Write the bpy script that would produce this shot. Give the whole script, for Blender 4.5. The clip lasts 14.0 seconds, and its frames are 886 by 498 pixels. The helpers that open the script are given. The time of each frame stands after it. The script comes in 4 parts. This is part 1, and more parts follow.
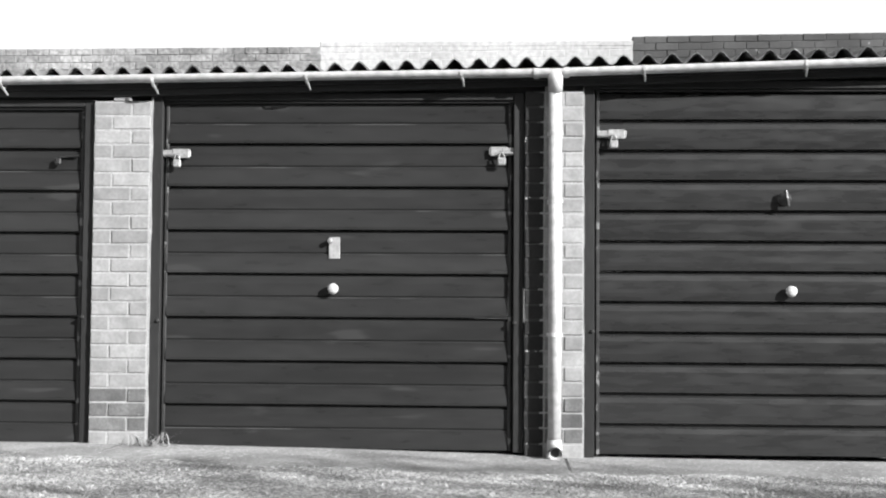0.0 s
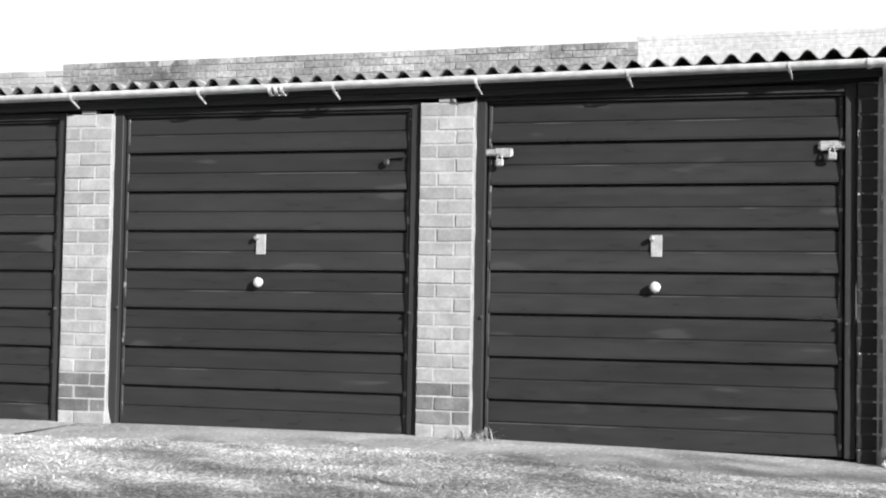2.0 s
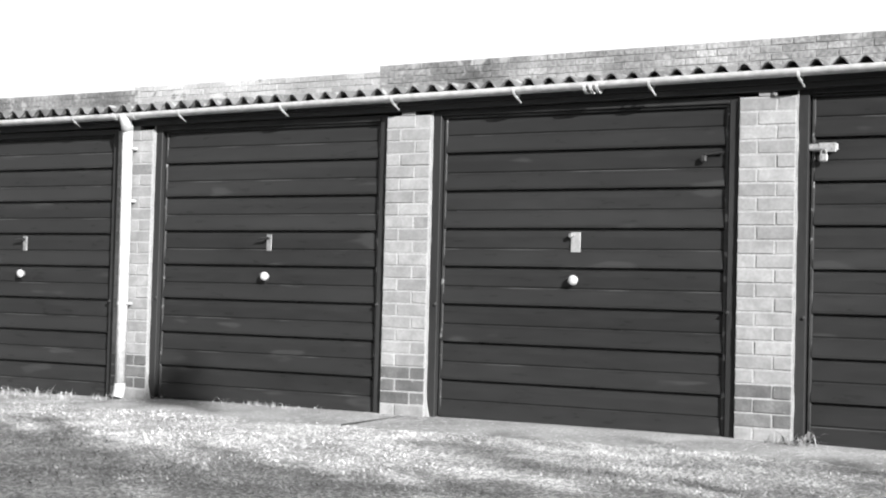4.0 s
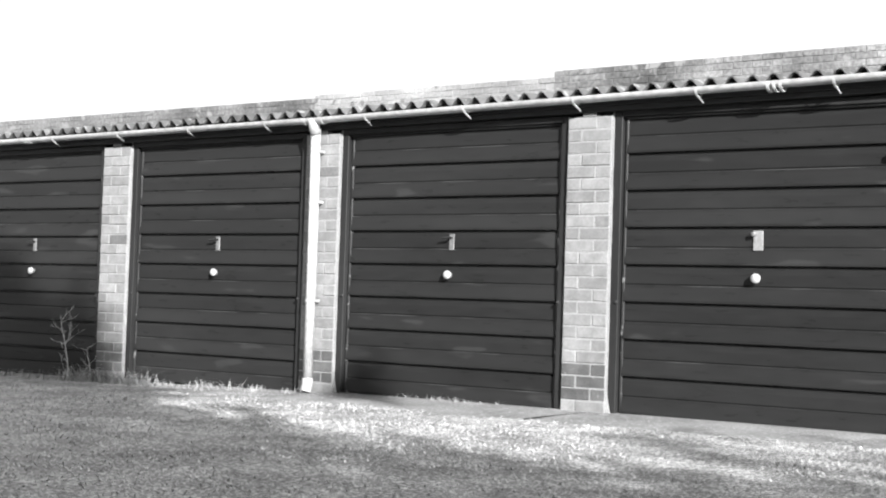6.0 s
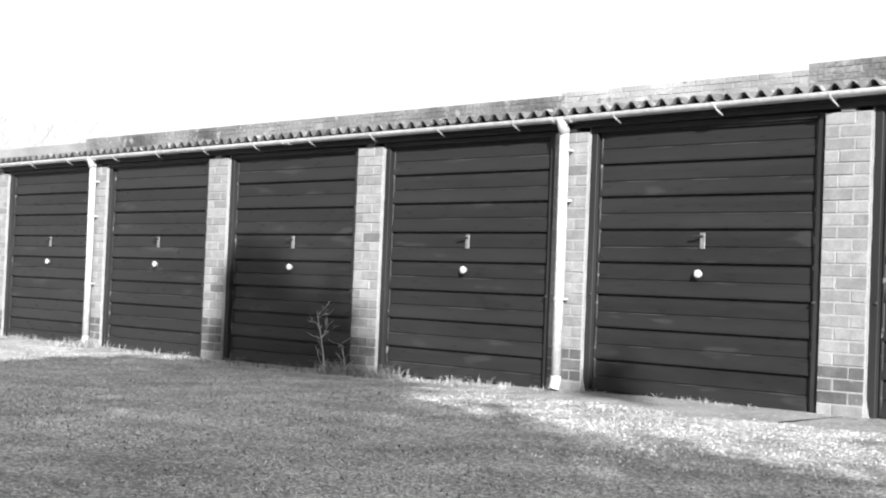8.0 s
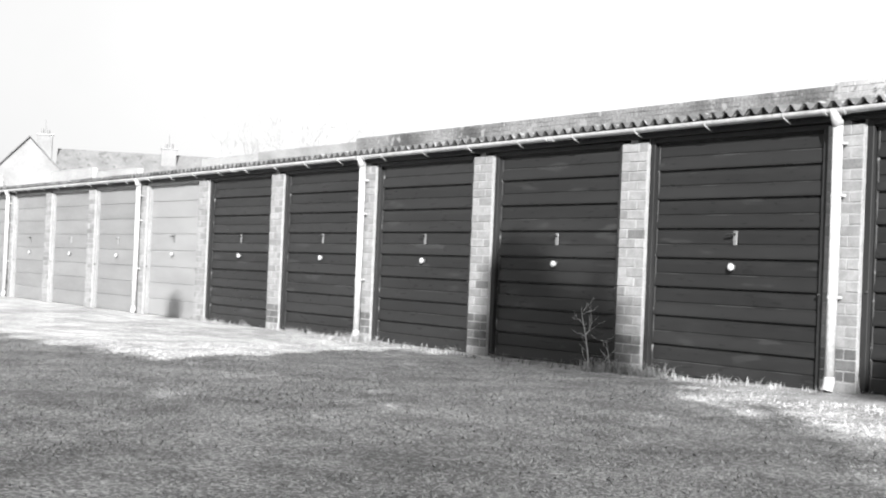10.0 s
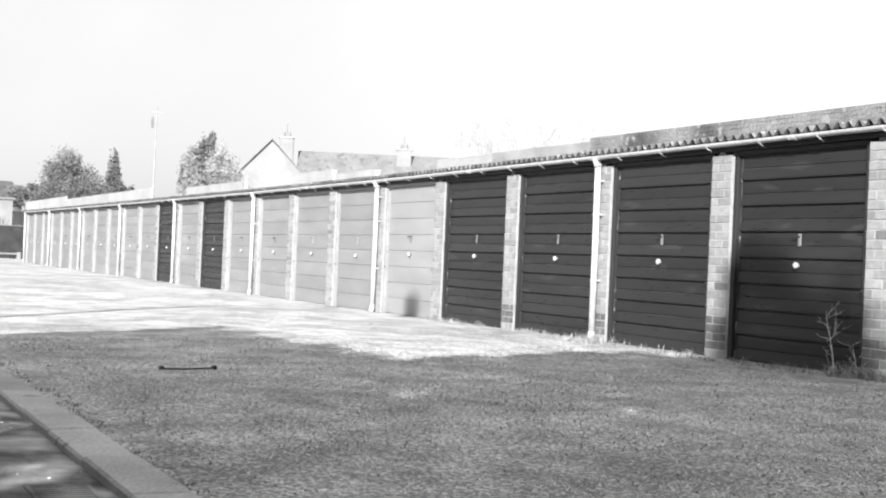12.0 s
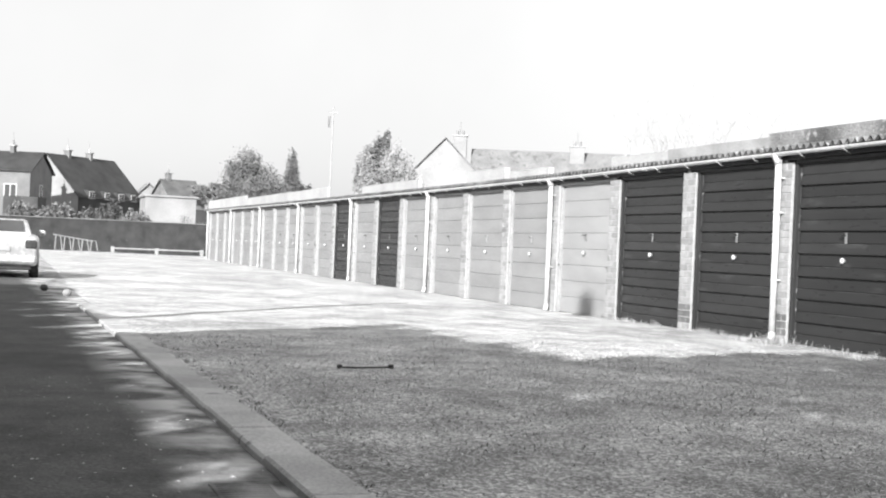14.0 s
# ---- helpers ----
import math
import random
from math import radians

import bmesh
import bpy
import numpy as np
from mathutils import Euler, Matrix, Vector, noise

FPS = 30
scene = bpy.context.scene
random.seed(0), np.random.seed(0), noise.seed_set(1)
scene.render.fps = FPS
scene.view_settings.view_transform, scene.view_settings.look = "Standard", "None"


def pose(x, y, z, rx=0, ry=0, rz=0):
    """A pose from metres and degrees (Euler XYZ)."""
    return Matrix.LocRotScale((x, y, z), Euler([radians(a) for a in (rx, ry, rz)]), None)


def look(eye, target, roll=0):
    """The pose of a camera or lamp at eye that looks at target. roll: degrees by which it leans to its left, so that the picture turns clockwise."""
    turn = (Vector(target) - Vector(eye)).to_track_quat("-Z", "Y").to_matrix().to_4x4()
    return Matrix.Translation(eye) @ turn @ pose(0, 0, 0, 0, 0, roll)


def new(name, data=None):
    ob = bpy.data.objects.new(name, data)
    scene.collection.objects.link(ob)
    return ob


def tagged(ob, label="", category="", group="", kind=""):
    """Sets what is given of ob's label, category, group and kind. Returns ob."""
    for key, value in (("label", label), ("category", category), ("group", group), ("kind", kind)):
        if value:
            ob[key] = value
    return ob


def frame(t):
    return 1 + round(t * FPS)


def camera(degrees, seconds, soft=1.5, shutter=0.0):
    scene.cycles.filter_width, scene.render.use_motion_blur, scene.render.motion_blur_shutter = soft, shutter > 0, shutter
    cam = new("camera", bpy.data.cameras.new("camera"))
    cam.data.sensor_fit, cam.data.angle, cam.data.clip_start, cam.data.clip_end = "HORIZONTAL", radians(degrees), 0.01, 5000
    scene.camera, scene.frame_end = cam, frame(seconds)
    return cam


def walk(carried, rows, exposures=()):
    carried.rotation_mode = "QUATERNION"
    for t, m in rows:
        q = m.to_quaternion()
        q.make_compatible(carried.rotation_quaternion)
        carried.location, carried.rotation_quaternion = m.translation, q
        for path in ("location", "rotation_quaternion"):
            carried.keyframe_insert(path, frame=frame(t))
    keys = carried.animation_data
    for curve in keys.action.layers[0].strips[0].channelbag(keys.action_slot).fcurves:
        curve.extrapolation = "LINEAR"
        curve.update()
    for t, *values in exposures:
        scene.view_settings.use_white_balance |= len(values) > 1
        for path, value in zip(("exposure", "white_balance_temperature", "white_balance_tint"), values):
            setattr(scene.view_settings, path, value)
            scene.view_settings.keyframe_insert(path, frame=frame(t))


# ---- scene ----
cam = camera(35.7, 14.0, soft=2.1)
EXPOSURE, SKY_STRENGTH, SUN_STRENGTH = 1.38, 0.33, 4.7
PATH = [
    (0, (3.858, -8.745, 0.801), (3.758, -6.75, 0.905), 0.4),
    (0.5, (3.837, -8.744, 0.812), (3.618, -6.759, 0.912), 0.6),
    (1, (3.823, -8.741, 0.824), (3.48, -6.773, 0.919), 0.8),
    (1.5, (3.799, -8.73, 0.834), (3.353, -6.782, 0.924), 0.9),
    (2, (3.777, -8.735, 0.835), (3.236, -6.811, 0.923), 1.0),
    (2.5, (3.756, -8.746, 0.845), (3.121, -6.851, 0.928), 1.1),
    (3, (3.747, -8.737, 0.858), (3.0, -6.883, 0.935), 1.3),
    (3.5, (3.729, -8.739, 0.869), (2.878, -6.931, 0.94), 1.4),
    (4, (3.687, -8.744, 0.874), (2.741, -6.983, 0.941), 1.5),
    (4.2, (3.673, -8.757, 0.873), (2.696, -7.013, 0.939), 1.6),
    (6.3, (3.668, -9.029, 0.771), (2.491, -7.413, 0.845), 2.0),
    (6.5, (3.659, -9.047, 0.771), (2.458, -7.449, 0.843), 2.1),
    (7, (3.652, -9.062, 0.785), (2.38, -7.52, 0.852), 2.1),
    (7.5, (3.649, -9.056, 0.796), (2.307, -7.574, 0.857), 2.1),
    (8, (3.654, -9.045, 0.802), (2.238, -7.633, 0.857), 2.3),
    (8.5, (3.65, -9.033, 0.809), (2.166, -7.693, 0.859), 2.3),
    (9, (3.642, -9.023, 0.817), (2.09, -7.762, 0.861), 2.4),
    (9.2, (3.631, -9.023, 0.817), (2.056, -7.791, 0.858), 2.4),
    (11.5, (3.633, -9.088, 0.849), (1.847, -8.188, 0.868), 2.5),
    (12, (3.611, -9.083, 0.851), (1.79, -8.257, 0.866), 2.5),
    (12.5, (3.593, -9.078, 0.857), (1.744, -8.315, 0.869), 2.5),
    (13, (3.584, -9.079, 0.863), (1.711, -8.377, 0.871), 2.5),
    (13.5, (3.565, -9.076, 0.87), (1.673, -8.428, 0.874), 2.5),
    (14, (3.562, -9.086, 0.872), (1.652, -8.494, 0.872), 2.5),
]
walk(cam, [(t, look(eye, target, roll)) for t, eye, target, roll in PATH], exposures=[(0.0, EXPOSURE), (14.0, EXPOSURE)])

# ---- world and sun: low winter sun from the right, behind the camera ----
SUN_EL, SUN_DIR = radians(23), Vector((0.81, -0.585, 0)).normalized()
world = bpy.data.worlds.new("overcast_bright_sky")
scene.world = world
world.use_nodes = True
wn, wl = world.node_tree.nodes, world.node_tree.links
sky = wn.new("ShaderNodeTexSky")
sky.sky_type, sky.sun_disc = "NISHITA", False
sky.sun_elevation, sky.sun_rotation = SUN_EL, math.atan2(SUN_DIR.x, SUN_DIR.y)
sky.air_density, sky.dust_density = 1.0, 3.0
to_grey = wn.new("ShaderNodeRGBToBW")
wl.new(sky.outputs[0], to_grey.inputs[0])
haze = wn.new("ShaderNodeMath")  # thin haze evens out the sky
haze.operation = "POWER"
haze.inputs[1].default_value = 0.22
wl.new(to_grey.outputs[0], haze.inputs[0])
# a thin cloud veil thickens away from the sun
away = wn.new("ShaderNodeVectorMath")
away.operation = "DOT_PRODUCT"
sky_dir, veil, wisps, wisp_amount, veil_sum, veiled = (wn.new("ShaderNode" + k) for k in ("TexCoord", "MapRange", "TexNoise", "MapRange", "Math", "Math"))
wl.new(sky_dir.outputs["Generated"], away.inputs[0])
away.inputs[1].default_value = (-0.95, -0.26, 0.1)
for slot, v in ((1, 0.42), (2, 0.97), (3, 1.0), (4, 0.81)):
    veil.inputs[slot].default_value = v
veil.interpolation_type = "SMOOTHSTEP"
wl.new(away.outputs["Value"], veil.inputs[0])
wisps.inputs["Scale"].default_value, wisps.inputs["Detail"].default_value = 3.0, 5.0
wl.new(sky_dir.outputs["Generated"], wisps.inputs["Vector"])
for slot, v in ((1, 0.35), (2, 0.65), (3, -0.035), (4, 0.035)):
    wisp_amount.inputs[slot].default_value = v
wl.new(wisps.outputs[0], wisp_amount.inputs[0])
veil_sum.operation, veiled.operation = "ADD", "MULTIPLY"
wl.new(veil.outputs[0], veil_sum.inputs[0])
wl.new(wisp_amount.outputs[0], veil_sum.inputs[1])
wl.new(haze.outputs[0], veiled.inputs[0])
wl.new(veil_sum.outputs[0], veiled.inputs[1])
wl.new(veiled.outputs[0], wn["Background"].inputs[0])
wn["Background"].inputs[1].default_value = SKY_STRENGTH
sun = new("sun", bpy.data.lights.new("sun", "SUN"))
sun.data.energy, sun.data.angle, sun.data.color = SUN_STRENGTH, radians(0.6), (1, 1, 1)
sun.matrix_world = look(Vector((0, 0, 20)) + SUN_DIR * 60, Vector((0, 0, 20)) - Vector((0, 0, 60 * math.tan(SUN_EL))))


# ---- materials ----
def mat(name, lo, hi, rough=0.8, scale=2.0, fine=40.0, bump=0.1, rand=0.0, metal=0.0, fleck=None, stretch=None, coat=0.0, bump_dist=0.01, grainy=0.2, spec=0.5):
    """Grey surface: large stains between lo and hi, fine grain, bump, per-object variation, optional flecks (value, amount, scale)."""
    m = bpy.data.materials.new(name)
    m.use_nodes = True
    n, l = m.node_tree.nodes, m.node_tree.links
    p = n["Principled BSDF"]
    geo = n.new("ShaderNodeNewGeometry")
    mapn = n.new("ShaderNodeMapping")
    l.new(geo.outputs["Position"], mapn.inputs[0])
    if stretch:
        mapn.inputs["Scale"].default_value = stretch

    def noise_tex(sc, detail=4.0):
        t = n.new("ShaderNodeTexNoise")
        t.inputs["Scale"].default_value, t.inputs["Detail"].default_value = sc, detail
        l.new(mapn.outputs[0], t.inputs["Vector"])
        return t.outputs[0]

    def remap(src, a, b, c, d):
        r = n.new("ShaderNodeMapRange")
        for i, v in enumerate((a, b, c, d)):
            r.inputs[1 + i].default_value = v
        l.new(src, r.inputs[0])
        return r.outputs[0]

    def times(x, y):
        r = n.new("ShaderNodeMath")
        r.operation = "MULTIPLY"
        l.new(x, r.inputs[0])
        l.new(y, r.inputs[1])
        return r.outputs[0]

    grain = noise_tex(fine, 3.0)
    v = times(remap(noise_tex(scale), 0.32, 0.68, lo, hi), remap(grain, 0.3, 0.7, 1 - grainy, 1 + grainy))
    if rand:
        info = n.new("ShaderNodeObjectInfo")
        v = times(v, remap(info.outputs["Random"], 0, 1, 1 - rand, 1 + rand))
    if fleck:
        k = remap(noise_tex(fleck[2], 2.0), 1 - fleck[1], 1 - fleck[1] + 0.05, 0, 1)
        mx = n.new("ShaderNodeMix")
        l.new(k, mx.inputs[0])
        l.new(v, mx.inputs[2])
        mx.inputs[3].default_value = fleck[0]
        v = mx.outputs[0]
    l.new(v, p.inputs["Base Color"])
    l.new(remap(grain, 0.3, 0.7, max(rough - 0.1, 0.02), min(rough + 0.1, 1)), p.inputs["Roughness"])
    p.inputs["Metallic"].default_value = metal
    p.inputs["Specular IOR Level"].default_value = spec
    p.inputs["Coat Weight"].default_value = coat
    if bump:
        b = n.new("ShaderNodeBump")
        b.inputs["Strength"].default_value, b.inputs["Distance"].default_value = bump, bump_dist
        l.new(grain, b.inputs["Height"])
        l.new(b.outputs[0], p.inputs["Normal"])
    return m


def stony(name, dark, light, cell, speck, patch, rough=0.9, sunlit_gain=0.0):
    """Worn tarmac: chippings of differing greys, moss and dust patches, small bumps."""
    m = bpy.data.materials.new(name)
    m.use_nodes = True
    n, l = m.node_tree.nodes, m.node_tree.links
    p = n["Principled BSDF"]
    geo = n.new("ShaderNodeNewGeometry")
    vor = n.new("ShaderNodeTexVoronoi")
    vor.inputs["Scale"].default_value = cell
    l.new(geo.outputs["Position"], vor.inputs["Vector"])
    bw = n.new("ShaderNodeRGBToBW")
    l.new(vor.outputs["Color"], bw.inputs[0])
    chips = n.new("ShaderNodeMapRange")
    for i, v in enumerate((0.42, 0.9, 1 - 0.4 * speck, 1 + speck)):
        chips.inputs[1 + i].default_value = v
    l.new(bw.outputs[0], chips.inputs[0])
    val = chips.outputs[0]
    for sc, a, b, det in ((patch, dark, light, 6.0), (patch * 5, 0.72, 1.28, 6.0), (60.0, 0.7, 1.3, 3.0)):
        t = n.new("ShaderNodeTexNoise")
        t.inputs["Scale"].default_value, t.inputs["Detail"].default_value = sc, det
        l.new(geo.outputs["Position"], t.inputs["Vector"])
        r = n.new("ShaderNodeMapRange")
        for i, v in enumerate((0.35, 0.65, a, b)):
            r.inputs[1 + i].default_value = v
        l.new(t.outputs[0], r.inputs[0])
        mul = n.new("ShaderNodeMath")
        mul.operation = "MULTIPLY"
        l.new(val, mul.inputs[0])
        l.new(r.outputs[0], mul.inputs[1])
        val = mul.outputs[0]
    if sunlit_gain:  # far yard paler: sunlit brightness and dry ground in the colour; near part mossy
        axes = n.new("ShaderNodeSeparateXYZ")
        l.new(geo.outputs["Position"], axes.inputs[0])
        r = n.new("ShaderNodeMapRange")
        for i, v in enumerate((-8.0, -13.0, 1.0, 1 + sunlit_gain)):
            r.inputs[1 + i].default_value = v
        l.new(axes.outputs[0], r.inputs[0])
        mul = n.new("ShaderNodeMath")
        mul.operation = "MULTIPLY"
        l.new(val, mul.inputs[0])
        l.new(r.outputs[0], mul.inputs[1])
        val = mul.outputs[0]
    l.new(val, p.inputs["Base Color"])
    p.inputs["Roughness"].default_value = rough
    b = n.new("ShaderNodeBump")
    b.inputs["Strength"].default_value, b.inputs["Distance"].default_value = 0.3, 0.015
    l.new(vor.outputs["Distance"], b.inputs["Height"])
    l.new(b.outputs[0], p.inputs["Normal"])
    return m


M_TARMAC = stony("worn_tarmac", 0.225, 0.34, 70.0, 1.0, 0.4, sunlit_gain=0.24)
M_ROAD = stony("road_asphalt", 0.034, 0.058, 70.0, 0.4, 0.6)
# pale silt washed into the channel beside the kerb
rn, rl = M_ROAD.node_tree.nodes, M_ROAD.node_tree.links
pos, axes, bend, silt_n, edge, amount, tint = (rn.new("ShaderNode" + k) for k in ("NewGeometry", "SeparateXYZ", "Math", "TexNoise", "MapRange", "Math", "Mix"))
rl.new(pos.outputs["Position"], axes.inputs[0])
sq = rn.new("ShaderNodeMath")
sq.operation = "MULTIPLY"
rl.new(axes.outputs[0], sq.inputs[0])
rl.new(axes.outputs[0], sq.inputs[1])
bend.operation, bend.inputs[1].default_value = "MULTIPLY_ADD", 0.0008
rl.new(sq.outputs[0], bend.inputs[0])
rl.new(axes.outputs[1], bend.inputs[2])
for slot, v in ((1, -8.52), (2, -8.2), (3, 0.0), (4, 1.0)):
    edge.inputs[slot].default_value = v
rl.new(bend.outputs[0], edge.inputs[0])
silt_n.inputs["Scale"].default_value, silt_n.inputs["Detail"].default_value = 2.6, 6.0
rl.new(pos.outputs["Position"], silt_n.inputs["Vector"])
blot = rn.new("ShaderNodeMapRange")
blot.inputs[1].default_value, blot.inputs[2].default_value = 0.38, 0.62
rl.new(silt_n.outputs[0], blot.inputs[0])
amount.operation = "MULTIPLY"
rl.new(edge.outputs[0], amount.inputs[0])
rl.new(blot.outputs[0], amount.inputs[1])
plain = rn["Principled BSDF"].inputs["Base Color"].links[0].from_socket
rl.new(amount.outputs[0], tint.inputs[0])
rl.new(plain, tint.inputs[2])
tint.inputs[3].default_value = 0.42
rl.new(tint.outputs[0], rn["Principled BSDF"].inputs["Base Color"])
M_APRON = mat("apron_concrete", 0.14, 0.28, 0.9, 1.6, 45, 0.6, fleck=(0.42, 0.37, 30), grainy=0.4)
M_KERB = mat("kerb_concrete", 0.29, 0.42, 0.9, 1.6, 60, 0.4, rand=0.10, grainy=0.22, fleck=(0.2, 0.33, 7))
M_PEBBLE = mat("chippings", 0.16, 0.55, 0.9, 3.0, 30, 0.0)
M_BRICK = mat("pale_brick", 0.185, 0.26, 0.9, 9.0, 45, 0.2, rand=0.19, grainy=0.12, fleck=(0.17, 0.27, 16))
M_BRICK_LOW = mat("plinth_brick", 0.075, 0.13, 0.9, 9.0, 60, 0.3, rand=0.25, fleck=(0.2, 0.33, 14))
M_BRICK_STAINED = mat("stained_brick", 0.11, 0.155, 0.9, 8.0, 45, 0.2, rand=0.15)
M_BRICK_PAINTED = mat("painted_brick", 0.014, 0.023, 0.5, 6.0, 60, 0.2, rand=0.3, spec=0.25)
M_BRICK_REAR = mat("rear_wall_brick", 0.045, 0.27, 0.9, 0.8, 26, 0.4, rand=0.22, fleck=(0.24, 0.40, 5), grainy=0.45)
M_BRICK_REAR_PALE = mat("rear_wall_pale_brick", 0.17, 0.32, 0.9, 1.1, 30, 0.3, rand=0.15, fleck=(0.12, 0.36, 5))
M_MORTAR_REAR_PALE = mat("whitewashed_mortar", 0.2, 0.32, 0.95, 1.1, 30, 0.3)
M_BRICK_REAR_DARK = mat("rear_wall_dark_brick", 0.03, 0.05, 0.9, 2.0, 30, 0.3, rand=0.2, fleck=(0.2, 0.31, 9))
M_MORTAR = mat("mortar", 0.25, 0.31, 0.95, 5.0, 80, 0.3)
M_MORTAR_DARK = mat("painted_mortar", 0.015, 0.04, 0.6, 5.0, 80, 0.3, fleck=(0.4, 0.36, 14))
M_MORTAR_REAR = mat("rear_mortar", 0.06, 0.26, 0.95, 0.8, 30, 0.3, fleck=(0.26, 0.42, 6))
M_FILLET = mat("cement_fillet", 0.22, 0.32, 0.9, 8.0, 60, 0.3)
M_DOOR = mat("dark_door_paint", 0.0175, 0.0235, 0.36, 0.9, 9, 0.02, rand=0.08, fleck=(0.033, 0.35, 3), stretch=(0.5, 1, 2.6), grainy=0.07, spec=0.17)
M_DOOR_GLOSS = mat("glossy_dark_door_paint", 0.017, 0.023, 0.30, 0.9, 9, 0.02, stretch=(0.5, 1, 2.6), grainy=0.07, spec=0.36)
M_DOOR_CREASE = mat("worn_crease_highlight", 0.014, 0.03, 0.5, 3, 30, 0.0, fleck=(0.065, 0.44, 4), stretch=(0.5, 1, 3), spec=0.2)
M_DOOR_EDGE = mat("worn_door_edge", 0.016, 0.03, 0.5, 4, 30, 0.05, fleck=(0.16, 0.40, 13))
M_DOOR_PALE = mat("pale_door_paint", 0.17, 0.21, 0.5, 1.2, 9, 0.02, rand=0.06, stretch=(0.6, 1, 2.2), grainy=0.06)
M_DOOR_PALEST = mat("palest_door_paint", 0.21, 0.25, 0.5, 1.2, 9, 0.02, stretch=(0.6, 1, 2.2), grainy=0.06)
M_FRAME = mat("dark_timber_paint", 0.019, 0.029, 0.45, 2.0, 30, 0.05, spec=0.17, stretch=(3, 3, 0.4), grainy=0.1, fleck=(0.06, 0.27, 9))
M_FRAME_PALE = mat("pale_timber_paint", 0.20, 0.27, 0.6, 2.0, 30, 0.08)
M_FASCIA = mat("fascia_paint", 0.026, 0.036, 0.5, 1.5, 25, 0.05, spec=0.2, stretch=(0.3, 1, 3))
M_WHITE = mat("white_plastic", 0.38, 0.47, 0.4, 1.4, 20, 0.02)
M_WHITE_DIRTY = mat("weathered_white_plastic", 0.33, 0.43, 0.5, 2.5, 18, 0.03)
M_ROOF = mat("asbestos_cement", 0.055, 0.14, 0.95, 3.0, 40, 0.3, rand=0.15, fleck=(0.24, 0.40, 11))
M_STEEL = mat("galvanised_steel", 0.36, 0.5, 0.35, 6, 60, 0.05, metal=0.6)
M_PLATE = mat("pale_plate", 0.22, 0.29, 0.4, 6, 60, 0.03)
M_DULL = mat("dull_metal", 0.16, 0.26, 0.45, 6, 60, 0.05, metal=0.4)
M_BLACK = mat("black_iron", 0.012, 0.025, 0.45, 6, 60, 0.05)
M_IRON = mat("rusty_iron", 0.03, 0.05, 0.95, 6, 60, 0.2, spec=0.1)
M_KNOB = mat("pale_knob", 0.38, 0.46, 0.25, 6, 40, 0.0)
M_INSIDE = mat("garage_inside", 0.12, 0.2, 0.95, 1.0, 20, 0.05)
M_TWIG = mat("dry_stem", 0.38, 0.5, 0.9, 8, 50, 0.05)
M_GRASS = mat("dry_grass", 0.16, 0.36, 0.8, 5, 30, 0.0)
M_MOSS = mat("dry_moss", 0.36, 0.6, 0.8, 5, 55, 0.0, grainy=0.5)
M_LEAF_DARK = mat("dark_leaves", 0.05, 0.10, 0.7, 1.5, 6, 0.0)
# far leaves lightened: distance haze is put into the colour
M_LEAF_FAR = mat("haze_lightened_leaves", 0.085, 0.15, 0.7, 1.0, 5, 0.0)
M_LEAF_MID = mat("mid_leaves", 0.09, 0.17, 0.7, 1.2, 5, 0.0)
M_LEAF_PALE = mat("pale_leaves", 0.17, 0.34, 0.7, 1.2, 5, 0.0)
M_BARK = mat("bark", 0.06, 0.12, 0.9, 4, 40, 0.3)
M_BARK_PALE = mat("pale_bark", 0.26, 0.36, 0.9, 4, 40, 0.2)
M_RENDER = mat("white_render", 0.18, 0.235, 0.9, 0.6, 15, 0.05)
M_LIMEWASH = mat("limewash", 0.27, 0.35, 0.9, 0.9, 20, 0.1)
# grey wall colour holds the shade on the left house
M_RENDER_SHADED = mat("shade_grey_render", 0.10, 0.15, 0.9, 0.8, 18, 0.2)
M_TILE = mat("dark_roof_tile", 0.018, 0.038, 0.8, 0.7, 8, 0.3)
M_TILE_MID = mat("mid_roof_tile", 0.05, 0.10, 0.85, 0.7, 8, 0.3)
M_TILE_PALE = mat("weathered_roof_tile", 0.12, 0.17, 0.9, 0.9, 7, 0.3, fleck=(0.09, 0.4, 1.6))
M_GLASS = mat("window_glass", 0.03, 0.05, 0.08, 1, 5, 0.0, coat=0.5)
M_FARWALL = mat("dark_brick_wall", 0.014, 0.034, 0.9, 1.6, 12, 0.3, fleck=(0.042, 0.33, 6.0))
M_CHIMNEY = mat("chimney_brick", 0.09, 0.15, 0.9, 1.0, 9, 0.2)
M_CAR = mat("white_car_paint", 0.30, 0.37, 0.25, 1, 10, 0.0, coat=0.6)
M_RUBBER = mat("tyre_rubber", 0.012, 0.02, 0.8, 6, 40, 0.1)
M_LAMP = mat("lamp_lens", 0.02, 0.05, 0.15, 6, 40, 0.0, coat=0.5)


# ---- mesh helpers ----
def bm_new():
    return bmesh.new()


def add_box(bm, x0, x1, y0, y1, z0, z1):
    v = [bm.verts.new((x, y, z)) for z in (z0, z1) for y in (y0, y1) for x in (x0, x1)]
    for f in ((0, 2, 3, 1), (4, 5, 7, 6), (0, 1, 5, 4), (2, 6, 7, 3), (0, 4, 6, 2), (1, 3, 7, 5)):
        bm.faces.new([v[i] for i in f])
    return bm


def bm_box(x0, x1, y0, y1, z0, z1, bevel=0.0):
    bm = add_box(bm_new(), x0, x1, y0, y1, z0, z1)
    if bevel:
        bmesh.ops.bevel(bm, geom=bm.edges[:], offset=bevel, segments=1, affect="EDGES")
    return bm


